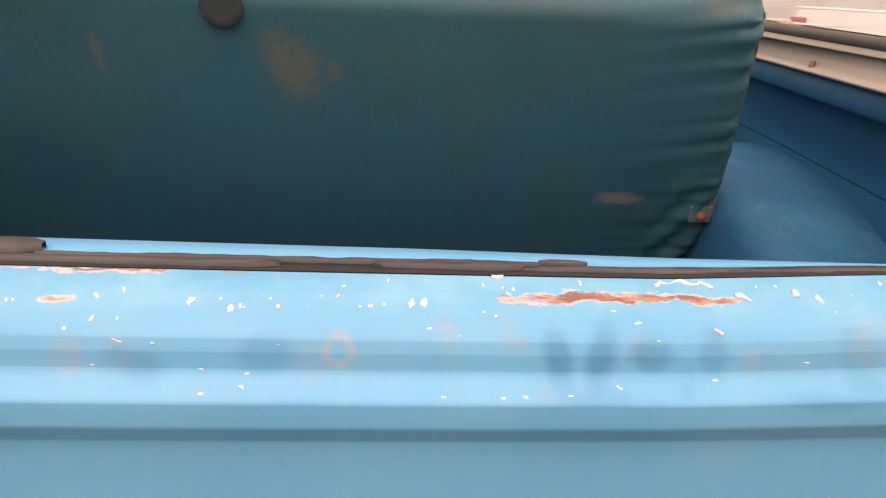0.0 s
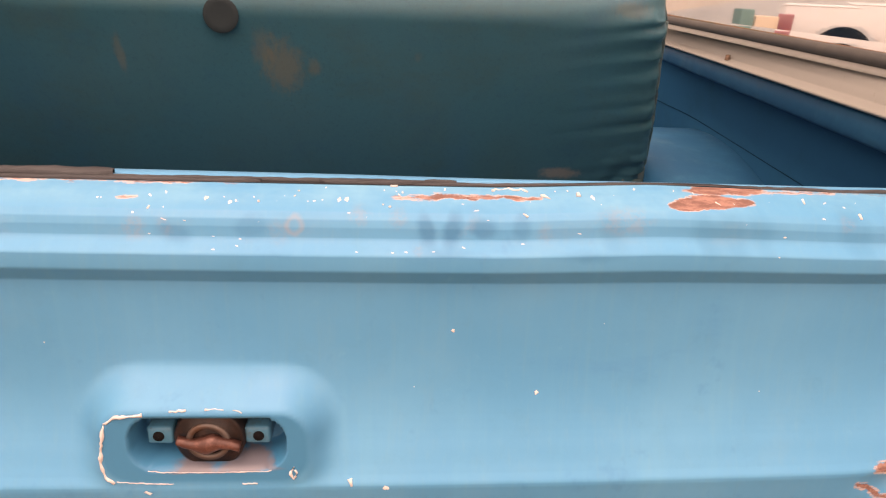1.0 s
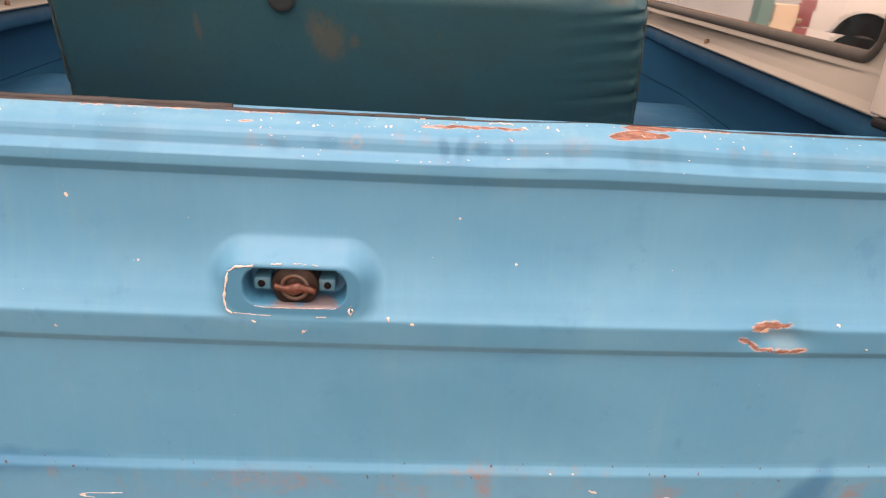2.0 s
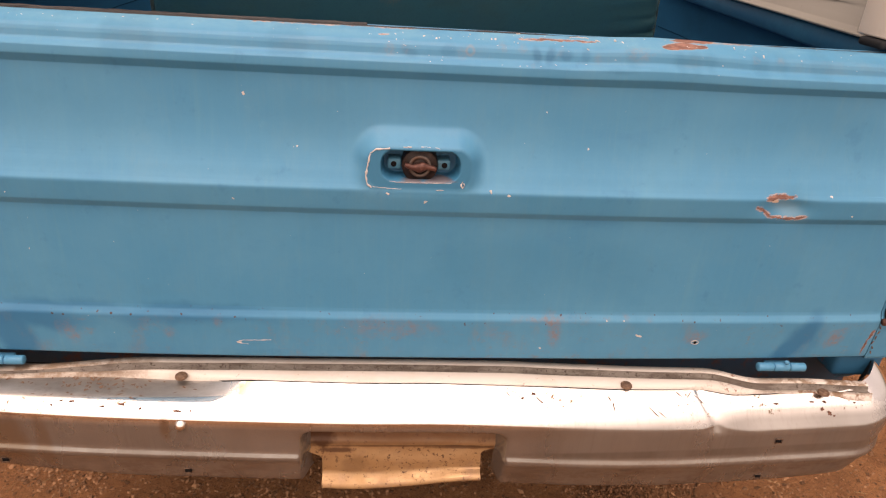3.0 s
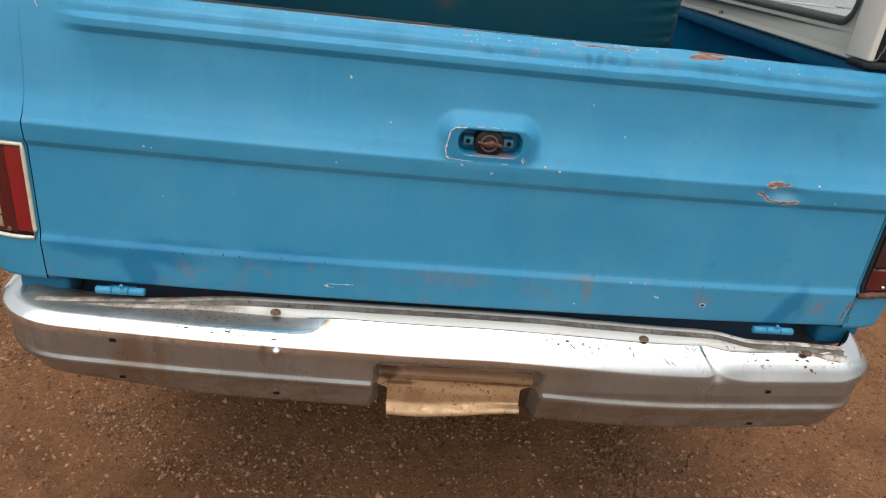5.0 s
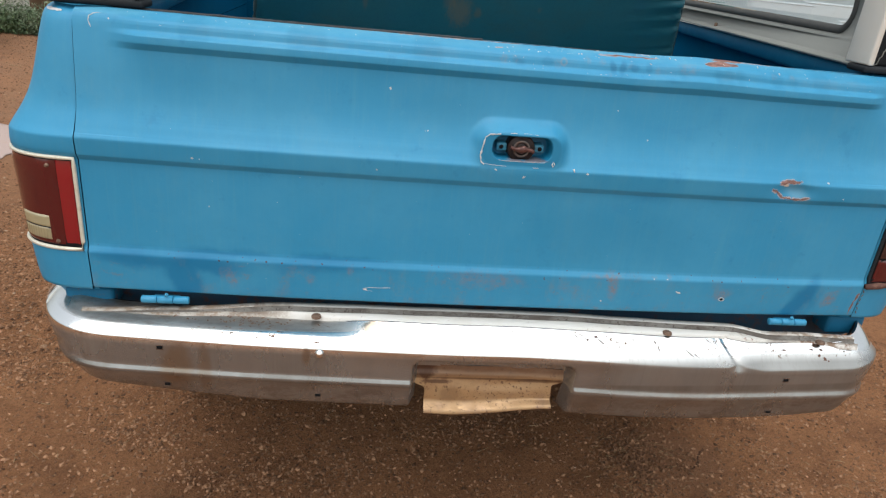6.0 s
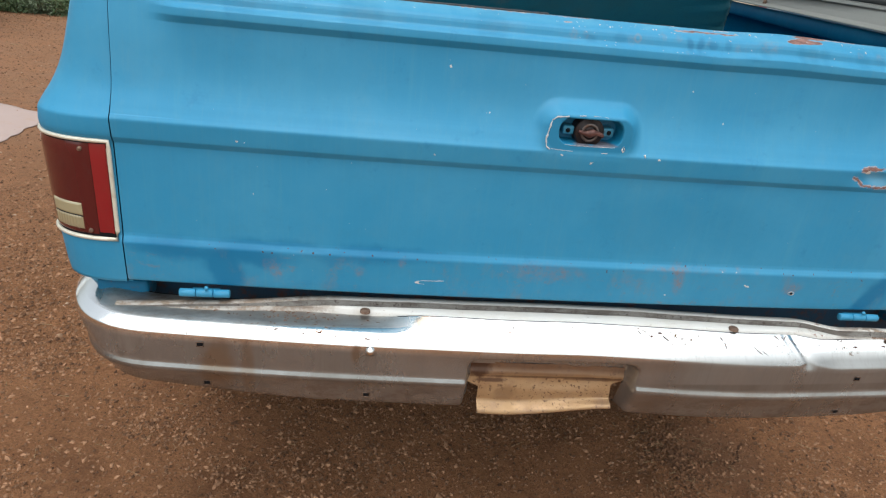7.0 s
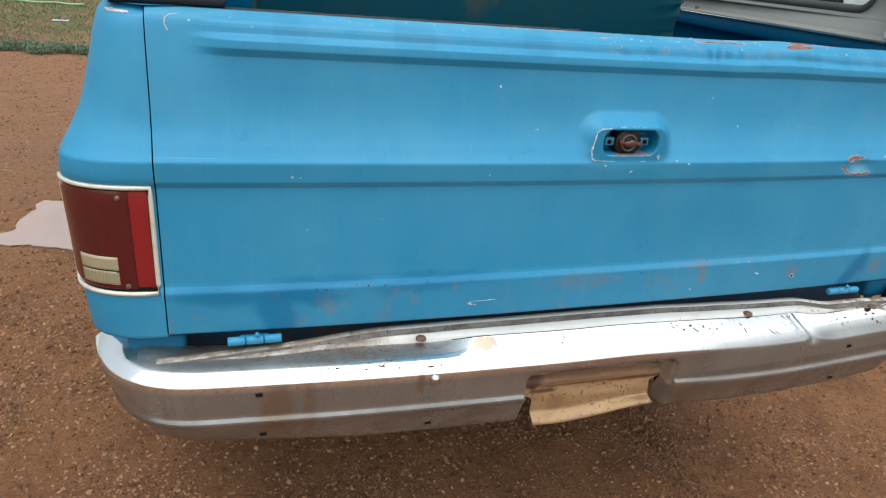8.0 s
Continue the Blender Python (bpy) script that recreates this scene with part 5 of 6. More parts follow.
for z in (LZ1 - 0.016, LZ0 + 0.014):
    q = corner(-1, 0.20, z)
    part("lens_screw", lathe([(0.0001, -0.003), (0.0035, -0.003), (0.0042, 0.002)], 12, "y", (q.x, q.y - 0.0065, q.z)), M["bolt"], lamp)
lamp = part("tail_lamp", lamp_sheet(1, L0, L1, LZ0, LZ1, 0.0032), M["dark"], truck, "broken brown tail lamp with its bezel missing")
part("dark_lens", lamp_sheet(1, 0.045, L1, LZ0 + 0.062, LZ1 - 0.004, 0.0062), M["lens_brown"], lamp, "cracked brown lens")
part("lower_lens", lamp_sheet(1, 0.045, L1, LZ0 + 0.004, LZ0 + 0.058, 0.0055), M["lens_dark"], lamp, "dull red lower lens")
part("reverse_lens", lamp_sheet(1, 0.38, L1, LZ0 + 0.016, LZ0 + 0.050, 0.0080), M["lens_cream"], lamp, "yellowed reversing lens")
part("lamp_gasket", lamp_rim(1, L0, L1, LZ0, LZ1, 0.0035), M["rubber"], lamp)
part("clear_shard", lamp_sheet(1, 0.20, 0.62, LZ0 + 0.064, LZ0 + 0.098, 0.0075), M["lens_shard"], lamp, "grey scuffed shard of clear lens")
part("bezel_remnant", tube([corner(1, u, LZ0 - 0.004 + 0.003 * math.sin(u * 9)) + Vector((0.002 * u, -0.005, 0)) for u in steps(0.0, 0.8, 0.06)], [0.0065 - 0.003 * k / 13 + 0.001 * (k % 3) for k in range(15)][:len(steps(0.0, 0.8, 0.06))], 8), M["rust_brown"], lamp, "rusted stub of the lower bezel")
for z in (LZ1 - 0.016, LZ0 + 0.014):
    q = corner(1, 0.22, z)
    part("lens_screw", lathe([(0.0001, -0.003), (0.0035, -0.003), (0.0042, 0.002)], 12, "y", (q.x, q.y - 0.0055, q.z)), M["steel"], lamp)
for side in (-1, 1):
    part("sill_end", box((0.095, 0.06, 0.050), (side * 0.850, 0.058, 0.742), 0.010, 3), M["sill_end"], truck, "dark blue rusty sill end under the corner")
b = bmesh.new()
for i in range(7):
    z = 0.795 + 0.011 * i
    q = corner(1, 0.02, z)
    box((0.0022, 0.0012, 0.0075), (q.x - 0.003 + rng.uniform(-0.004, 0.004), q.y - 0.0012, z), 0.0008, 1, b, Matrix.Rotation(rng.uniform(-0.6, 0.6), 4, "Y"))
part("seam_rust", b, M["bolt"], truck, "rust along the lower corner seam")


# ---- bumper ----
def bumper_plan(s):
    """Plan of the bumper's face: s in metres from the middle."""
    a, sg = abs(s), (1 if s >= 0 else -1)
    flat, bow = (0.78, 0.0625) if s < 0 else (0.80, 0.0493)
    if a <= flat:
        return Vector((s, -0.110 + bow * a * a, 0)), Vector((sg * 2 * bow * a, -1, 0)).normalized()
    k = min(1.0, (a - flat) / (1.04 - flat))
    p0 = Vector((flat, -0.110 + bow * flat * flat, 0))
    p1, p2 = (Vector((0.945, -0.056, 0)), Vector((0.966, 0.125, 0))) if s < 0 else (Vector((0.936, -0.070, 0)), Vector((0.962, 0.125, 0)))
    q = p0 * (1 - k) ** 2 + p1 * 2 * k * (1 - k) + p2 * k * k
    d = (p1 - p0) * (1 - k) + (p2 - p1) * k
    n = Vector((d.y, -d.x, 0)).normalized()
    return Vector((sg * q.x, q.y, 0)), Vector((sg * n.x, n.y, 0))


FACE = [(-0.056, 0.7555), (-0.044, 0.7490), (-0.032, 0.7420), (-0.025, 0.7378), (-0.019, 0.7340), (-0.009, 0.7262), (-0.0030, 0.7217), (-0.0006, 0.7190), (0.0004, 0.7165), (0.0008, 0.7120), (0.001, 0.704), (0.0, 0.675), (-0.001, 0.655),
        (0.0003, 0.650), (0.0030, 0.6465), (0.0042, 0.6425), (0.0036, 0.638), (-0.0003, 0.632), (-0.004, 0.624), (-0.011, 0.602), (-0.016, 0.586), (-0.0195, 0.577), (-0.024, 0.5725), (-0.030, 0.572)]
PLATE0, PLATE1 = -0.186, 0.158


def pressed(s, z):
    """How far the plate pocket is pressed in, 0 to 1."""
    return smooth(0.004, -0.014, rounded(s, z, (PLATE0 + PLATE1) / 2, 0.55, (PLATE1 - PLATE0) / 2, 0.148, 0.022))


def step_width(s):
    """The step strip narrows to nothing where the bumper is beaten in."""
    return min(1.0, max(0.0, (s + 0.62) / 0.40))


def sagging(s, z):
    return -0.020 * smooth(0.0, 0.5, s) - 0.007 * smooth(-0.1, 0.3, s) * smooth(0.70, 0.60, z)


def bumper_point(s, o, z):
    q, n = bumper_plan(s)
    top = smooth(0.70, 0.742, z)
    # the top edge is beaten down along the left half and crimped on the right
    push = smooth(-0.95, -0.84, s) * smooth(-0.27, -0.37, s)
    dz = -0.0125 * push * min(1.0, max(0.0, (-0.020 - o) / 0.036)) * top
    do = 0.0012 * noise.noise((s * 4, z * 8, 1)) - 0.040 * push * (1 - step_width(s)) * smooth(-0.024, -0.058, o) * top
    beaten = smooth(0.50, 0.58, s) * smooth(0.86, 0.76, s)
    do += 0.015 * beaten * smooth(-0.016, -0.056, o) * top
    dz -= 0.003 * beaten * smooth(-0.026, -0.056, o) * top
    # the cut right end stands up like an ear
    dz += (0.006 * smooth(0.80, 0.90, s) + 0.015 * smooth(0.89, 0.945, s)) * min(1.0, max(0.0, (-0.010 - o) / 0.046)) * top
    dz += 0.0015 * smooth(0.15, 0.3, s) * min(1.0, max(0.0, (-0.020 - o) / 0.036)) * top
    dz -= 0.009 * smooth(0.53, 0.60, s) * smooth(0.92, 0.80, s) * smooth(0.690, 0.712, z) * smooth(0.744, 0.730, z)
    do += -0.040 * pressed(s, z)
    line = 0.508 + (0.752 - z) * 0.55
    crimp = math.exp(-((s - line) / 0.006) ** 2) + 0.3 * math.exp(-((s - line + 0.018) / 0.005) ** 2)
    notch = math.exp(-((s - 0.526) / 0.016) ** 2) * math.exp(-((z - 0.717) / 0.010) ** 2)
    dz += -0.0022 * crimp * top + 0.002 * notch
    do += -0.0015 * crimp * top - 0.006 * notch
    dz += 0.0012 * noise.noise((s * 6, 2, 7)) * top
    dz += (0.022 * smooth(-0.42, -0.92, s) + 0.014 * smooth(0.60, 0.95, s)) * smooth(0.635, 0.575, z)
    sag = sagging(s, z)
    tuck = -0.035 * smooth(0.72, 0.58, z) * smooth(0.80, 1.0, abs(s))
    return q + n * (o + do + tuck) + Vector((0, 0, z + dz + sag))


ss = steps(-1.04, PLATE0 - 0.012, 0.02)[:-1] + steps(PLATE0 - 0.012, PLATE0 + 0.03, 0.003)[:-1] + steps(PLATE0 + 0.03, PLATE1 - 0.03, 0.0172) + steps(PLATE1 - 0.03, PLATE1 + 0.012, 0.003)[1:] + steps(PLATE1 + 0.012, 0.47, 0.016)[1:] + steps(0.47, 0.57, 0.0035)[1:] + steps(0.57, 0.86, 0.016)[1:] + steps(0.86, 0.944, 0.006)[1:]
fine = []
for (o0, z0), (o1, z1) in zip(FACE, FACE[1:]):
    n = max(1, int(abs(z1 - z0) / (0.003 if 0.64 < z1 < 0.71 else 0.012)))
    fine += [(o0 + (o1 - o0) * i / n, z0 + (z1 - z0) * i / n) for i in range(n)]
fine.append(FACE[-1])
rows = []
for o, z in fine:
    row = []
    for s in ss:
        gone = pressed(s, z) > 0.97 and z < 0.664
        row.append(None if gone else bumper_point(s, o, z))
    rows.append(row)
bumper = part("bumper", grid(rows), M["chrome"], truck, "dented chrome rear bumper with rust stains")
back = [[bumper_point(s, o - 0.004, z) for s in ss] for o, z in ((-0.0565, 0.7545), (-0.060, 0.735), (-0.060, 0.66), (-0.050, 0.60))]
back = [[None if PLATE0 < s < PLATE1 and i > 1 else q for s, q in zip(ss, row)] for i, row in enumerate(back)]
part("bumper_back", grid(back), M["rubber"], bumper)
# number plate recess: a folded, stained plate inside the pocket
rows = []
for i in range(25):
    k = i / 24
    z = 0.668 - 0.110 * k
    y_in = 0.040 - 0.004 * math.exp(-((k - 0.20) / 0.05) ** 2) - 0.008 * smooth(0.2, 0.6, k) - 0.022 * smooth(0.78, 1.0, k) + 0.004 * smooth(0.95, 1.0, k)
    x0 = PLATE0 + 0.006 + 0.026 * smooth(0.38, 0.50, k)
    x1 = PLATE1 - 0.006 - 0.030 * smooth(0.24, 0.36, k)
    row = []
    for j in range(23):
        x = x0 + (x1 - x0) * j / 22
        q, _ = bumper_plan(x)
        row.append((x, q.y + y_in + 0.002 * noise.noise((x * 9, k * 4, 0)), z + sagging(x, z) + (0.024 * smooth(-0.12, 0.14, x) + 0.004) * smooth(0.45, 1, k) - 0.004 * math.sin(j / 22 * math.pi) * k))
    rows.append(row)
plate = part("plate_recess", grid(rows), M["recess"], bumper, "rusty curved number plate recess, empty")
b = bmesh.new()
for j in range(22):
    a, c = Vector(rows[-1][j]), Vector(rows[-1][j + 1])
    for q in ((a, c),):
        f = [b.verts.new(v) for v in (a, c, c + Vector((0, 0.006, -0.002)), a + Vector((0, 0.006, -0.002)))]
        b.faces.new(f)
part("plate_lip", b, M["steel"], plate)
# square punched holes and the round bolt
for s, z in ((-0.685, 0.700), (-0.68, 0.606), (-0.377, 0.600), (0.65, 0.664), (0.645, 0.568)):
    h = z
    for _ in range(6):
        o = knots(sorted((zz, oo) for oo, zz in FACE), h)
        c = bumper_point(s, o + 0.0005, h)
        h += 0.8 * (z - c.z)
    hole = part("punched_hole", box((0.0105, 0.004, 0.0075), c, 0.001, 1), M["dark"], bumper)
    part("hole_burr", tube([c + Vector((dx * 0.0062, -0.0012, dz * 0.0046)) for dx, dz in ((-1, -1), (1, -1), (1, 1), (-1, 1))], 0.0010, 6, True), M["bolt"], hole)
q, n = bumper_plan(-0.374)
part("round_bolt", lathe([(0.0001, -0.0085), (0.004, -0.008), (0.0075, -0.0055), (0.0095, 0.0)], 20, "y", (q.x, q.y - 0.001, 0.708)), M["steel"], bumper, "bright round-headed bolt")
q, n = bumper_plan(-0.46)
part("round_bolt", lathe([(0.0001, 0.004), (0.004, 0.0035), (0.006, 0.0)], 16, "z", (-0.455, -0.062, 0.7285)), M["steel"], bumper)

def chrome_scab(bm, s0, k, rs, rk, seed, lean=0.0):
    """A ragged scab on the bumper's sloping top: k runs 0 at its inner edge to 1 at the bend."""
    r, rim = random.Random(seed), []

    def at(s_, k_):
        o = -0.054 + 0.046 * k_
        return bumper_point(s_, o + 0.0004, knots(TOP_SLOPE, o) + 0.0005)

    for i in range(11):
        a = i * math.tau / 11
        q = r.uniform(0.45, 1.25)
        dk = rk * q * math.sin(a)
        rim.append(bm.verts.new(at(s0 + rs * q * math.cos(a) + lean * dk, min(0.98, max(0.0, k + dk)))))
    mid = bm.verts.new(at(s0, min(0.97, max(0.02, k))) + Vector((0, 0, 0.0003)))
    for i in range(11):
        bm.faces.new((mid, rim[i], rim[(i + 1) % 11]))


TOP_SLOPE = sorted(q for q in FACE if q[1] > 0.721)
scabs = bmesh.new()
for i, (s0, k, rs, rk, lean) in enumerate(((0.16, 0.2, 0.0015, 0.10, 0.04), (0.185, 0.35, 0.003, 0.05, 0), (0.205, 0.18, 0.004, 0.06, 0), (0.215, 0.4, 0.0016, 0.12, 0.05), (0.34, 0.25, 0.0016, 0.10, 0.02), (0.345, 0.5, 0.001, 0.16, 0.0), (0.415, 0.65, 0.0012, 0.16, 0.05), (0.43, 0.75, 0.0010, 0.12, 0.05),
                                            (0.645, 0.42, 0.006, 0.06, 0.03), (0.715, 0.40, 0.006, 0.06, 0), (0.738, 0.42, 0.005, 0.09, 0.02), (0.735, 0.68, 0.004, 0.05, 0), (0.748, 0.80, 0.005, 0.06, 0), (0.757, 0.86, 0.004, 0.04, 0))):
    chrome_scab(scabs, s0, k, rs, rk, 200 + i, lean)
for i, (s0, k, rs, rk, lean) in enumerate(((0.56, 0.3, 0.002, 0.03, 0), (0.60, 0.5, 0.0015, 0.03, 0), (0.80, 0.55, 0.002, 0.03, 0), (-0.55, 0.80, 0.006, 0.03, 0), (-0.47, 0.82, 0.008, 0.04, 0), (-0.50, 0.9, 0.005, 0.03, 0), (-0.44, 0.92, 0.002, 0.06, 0), (-0.36, 0.93, 0.002, 0.05, 0), (-0.58, 0.93, 0.002, 0.03, 0),
                                            (0.47, 0.1, 0.0012, 0.12, 0.05), (0.488, 0.12, 0.001, 0.14, -0.05), (0.505, 0.25, 0.001, 0.2, 0.06), (-0.10, 0.25, 0.001, 0.08, 0), (0.02, 0.15, 0.002, 0.03, 0), (-0.38, 0.96, 0.012, 0.05, 0))):
    chrome_scab(scabs, s0, k, rs, rk, 300 + i, lean)
r = random.Random(57)
grime = bmesh.new()
for i in range(90):
    s0 = -0.53 + r.gauss(0, 0.055)
    chrome_scab(grime, s0, min(0.80, 0.10 + abs(r.gauss(0.10, 0.24))), r.uniform(0.0008, 0.0036), r.uniform(0.012, 0.035), 500 + i, r.uniform(-0.1, 0.1))
tagged(part("grime_speck", grime, M["dusty_stain"], bumper, "dusty brown specks on the beaten chrome", True), kind="stuff")
tagged(part("rust_scab", scabs, M["rust_brown"], bumper, "brown rust scabs through the chrome", True), kind="stuff")

# painted step strip between bumper and gate
rows = []
for s in steps(-0.85, 0.83, 0.0125):
    y0 = -0.003 - (0.022 * smooth(0.53, 0.62, s) if s > 0 else 0.012 * smooth(-0.48, -0.66, s))
    y0 -= 0.006 * smooth(0.68, 0.83, s)
    wob = 0.0012 * noise.noise((s * 9, 0, 4))
    sag = -0.014 * smooth(0.0, 0.6, s) - 0.004 * smooth(0.55, 0.65, s) - 0.011 * smooth(-0.42, -0.66, s)
    g = 1.0 - 0.92 * smooth(-0.50, -0.62, s)
    w = step_width(s) * smooth(0.86, 0.76, s)
    yo = bumper_plan(s)[0].y + 0.0605 - 0.015 * smooth(0.50, 0.58, s) * smooth(0.86, 0.76, s)
    yf = min(y0 - 0.003 - 0.016 * g, yo * w + (y0 - 0.014) * (1 - w))
    low = -0.010 * smooth(-0.66, -0.84, s)
    rows.append([(s, y, z + sag + wob + low) for y, z in ((y0 + 0.013, 0.740), (y0 + 0.0125, 0.7605), (y0 + 0.0115, 0.7618), (y0 + 0.0005, 0.7612), (y0 - 0.0015, 0.7598), (y0 - 0.002 - 0.0010 * g, 0.7515), (y0 - 0.003 - 0.0105 * g, 0.7510),
                                                   (y0 - 0.003 - 0.0125 * g, 0.7552), (y0 - 0.0035 - 0.0140 * g, 0.7562), (yf + 0.004, 0.7545 - 0.004 * (1 - w)), (yf + 0.001, 0.7515 - 0.004 * (1 - w)), (yf - 0.001, 0.7415))])
strip = part("step_strip", grid([row[7:] for row in rows]), M["strip"], bumper, "chalky white step strip speckled with rust")
part("ridge", grid([row[:5] for row in rows]), M["strip"], strip)
part("groove", grid([row[4:8] for row in rows]), M["groove"], strip, "speckled grey groove")
for x, y, z in ((-0.386, -0.036, 0.757), (0.373, -0.040, 0.7475), (0.735, -0.048, 0.7405)):
    part("strip_bolt", lathe([(0.0001, 0.0014), (0.004, 0.0010), (0.0085, 0.0012), (0.0100, -0.0005), (0.0102, -0.004)], 14, "z", (x, y, z)), M["bolt"], strip, "rusted flat-headed bolt")
# ---- hardtop ----
hardtop = part("hardtop", box((1.72, 0.10, 0.06), (0, 2.26, 1.80), 0.02, 3), M["hardtop"], truck, "white hardtop with rubber-framed side windows")
PROFILE = [(0.000, 1.3212), (0.020, 1.3212), (0.0215, 1.3240), (0.019, 1.3262), (0.003, 1.3318), (0.001, 1.3340), (-0.001, 1.3460), (-0.0045, 1.3480), (-0.0055, 1.3590), (-0.0085, 1.3608), (-0.010, 1.368)]
for side in (-1, 1):
    def wall_x(y):
        return 0.748 + (min(y, 1.6) - 0.08) * 0.100

    rows = [[(side * (wall_x(y) - i), y, z) for y in steps(0.085, 2.3, 0.05)] for i, z in PROFILE]
    flange = part("hardtop_flange", grid(rows), M["hardtop"], hardtop, "ridged white hardtop flange, dirty at the joint")
    q = Vector((side * (wall_x(0.97) - 0.008), 0.97, 1.3300))
    part("flange_bolt", lathe([(0.0001, 0.011), (0.005, 0.010), (0.006, 0.0)], 8, "z", q), M["bolt"], flange)
    # wall with a rounded window opening
    WY, WZ, HY, HZ = 1.17, 1.568, 0.935, 0.190
    inner_loop = rounded_loop(WY, WZ, HY, HZ, 0.06, 8)
    outer_loop = []
    for y, z in inner_loop:
        ky, kz = (y - WY) / HY, (z - WZ) / HZ
        m = max(abs(ky), abs(kz))
        outer_loop.append((WY + (1.085 if ky > 0 else 1.085) * ky / m if abs(ky) >= abs(kz) else WY + 1.085 * ky / m, min(1.82, max(1.366, WZ + (0.252 if kz > 0 else 0.202) * kz / m))))
    rows = []
    for loop, dx in ((outer_loop, -0.010), (inner_loop, -0.014), (inner_loop, -0.034), (outer_loop, -0.040)):
        rows.append([(side * (wall_x(y) - dx - (z - 1.39) * 0.10), y, z) for y, z in loop])
    wall = part("hardtop_wall", grid(rows, True), M["hardtop"], hardtop, "white hardtop side with a window")
    pts = [(side * (wall_x(y) + 0.020 - (z - 1.39) * 0.10), y, z) for y, z in rounded_loop(WY, WZ, HY - 0.006, HZ - 0.006, 0.056, 8)]
    part("window_gasket", tube(pts, 0.0112, 8, True), M["gasket"], wall, "grey rubber window gasket")
    loop = rounded_loop(WY, WZ, HY - 0.008, HZ - 0.008, 0.054, 8)
    pane = bmesh.new()
    faces_ = [[pane.verts.new((side * (wall_x(y) + dx - (z - 1.39) * 0.10), y, z)) for y, z in loop] for dx in (0.0195, 0.0235)]
    for ring in faces_:
        pane.faces.new(ring)
    for i in range(len(loop)):
        j = (i + 1) % len(loop)
        pane.faces.new((faces_[0][i], faces_[0][j], faces_[1][j], faces_[1][i]))
    glass = part("window_pane", pane, M["glass"], wall, "dusty side window pane", True)
    glass.visible_shadow = False
    # rear pillar: white trim, black channel block with a bolt, cream outer face
    pillar = part("pillar", box((0.014, 0.075, 0.50), (side * 0.7215, 0.106, 1.580), 0.004), M["hardtop_out"], hardtop, "white rear pillar on a black rubber foot")
    part("pillar_face", box((0.056, 0.075, 0.50), (side * 0.860, 0.110, 1.5785), 0.008), M["hardtop_out"], pillar, "cream outer face")
    part("pillar_channel", box((0.100, 0.045, 0.50), (side * 0.781, 0.112, 1.5785), 0.006), M["rubber"], pillar, "black channel")
    part("rubber_foot", box((0.172, 0.060, 0.014), (side * 0.797, 0.100, 1.3220), 0.005), M["rubber"], pillar, "black rubber foot")
    part("pillar_bolt", lathe([(0.0001, -0.006), (0.005, -0.0055), (0.007, 0.0)], 12, "y", (side * 0.763, 0.0895, 1.362)), M["steel"], pillar)

# ---- rear bench seat ----
seat = empty("bench_seat", "dark teal vinyl bench seat with stained back, in the truck bed", "seat", at=(0, 1.0, 0.78))
SX0, SX1 = -0.645, 0.638
LEAN = Vector((0, -0.435, 1)).normalized()
FOOT = Vector((0, 0.880, 0.985))


def seat_back(x, h, d):
    """A place on the backrest: h up along it, d into it from the back face."""
    return FOOT + Vector((x, 0, 0)) + LEAN * h + Vector((0, LEAN.z, -LEAN.y)) * d


def backrest():
    bm = bmesh.new()
    rows = []
    H, T = 0.500, 0.15
    section = [(h, 0.0) for h in steps(0, H - 0.05, 0.008)] + [(H - 0.05 + 0.05 * math.sin(a), 0.05 - 0.05 * math.cos(a)) for a in steps(0.1, math.pi / 2, 0.12)] + [(H, d) for d in steps(0.06, T - 0.05, 0.02)] + [(H - 0.05 + 0.05 * math.cos(a), T - 0.05 + 0.05 * math.sin(a)) for a in steps(0.1, math.pi / 2, 0.2)] + [(h, T) for h in reversed(steps(0, H - 0.06, 0.05))]
    cols = steps(SX0, SX1 - 0.20, 0.02) + steps(SX1 - 0.20, SX1, 0.005)[1:]
    for h, d in section:
        row = []
        for x in cols:
            e = min(x - SX0, SX1 - x)
            rnd = 0.030 * (1 - math.sqrt(max(0.0, 1 - (1 - min(1.0, e / 0.03)) ** 2)))
            back = 1.0 if d < 0.05 else 0.0
            pull = math.exp(-max(0.0, SX1 - 0.006 - x) / 0.055) * smooth(0.0, 0.01, SX1 - x + 0.004)
            fold = 0.015 * pull * (noise.noise((h * 46 + 7 * (SX1 - x), 2, 0)) + 0.7 * noise.noise((h * 95 + 12 * (SX1 - x), 7, 1))) * back
            low = 0.006 * math.exp(-((SX1 - x - 0.045) / 0.05) ** 2) * math.sin((h * 60 + (SX1 - x) * 90)) * smooth(0.24, 0.06, h) * back
            puff = -0.014 * math.sin(math.pi * min(1, max(0, (x - SX0) / (SX1 - SX0)))) * math.sin(math.pi * min(1, h / H)) * back
            k = 0.5 - d / T
            row.append(seat_back(x * (1 - 0.085 * smooth(0.10, H + 0.05, h) * (1.0 if x > 0 else 0.7)), h + (-0.012 if d > 0 and e < 0.03 and h > H - 0.03 else 0) * (1 - e / 0.03), d + rnd * 2 * k + fold + low + puff))
        rows.append(row)
    grid(rows, False, bm)
    for j in (0, -1):
        bm.faces.new([bm.verts.new(row[j]) for row in rows])
    bmesh.ops.remove_doubles(bm, verts=bm.verts, dist=1e-5)
    return bm


seat_inv = Matrix.Translation((0, -1.0, -0.78))


def seat_part(name, bm, material, parent, label=""):
    bmesh.ops.transform(bm, matrix=seat_inv, verts=bm.verts)
    return part(name, bm, material, parent, label)


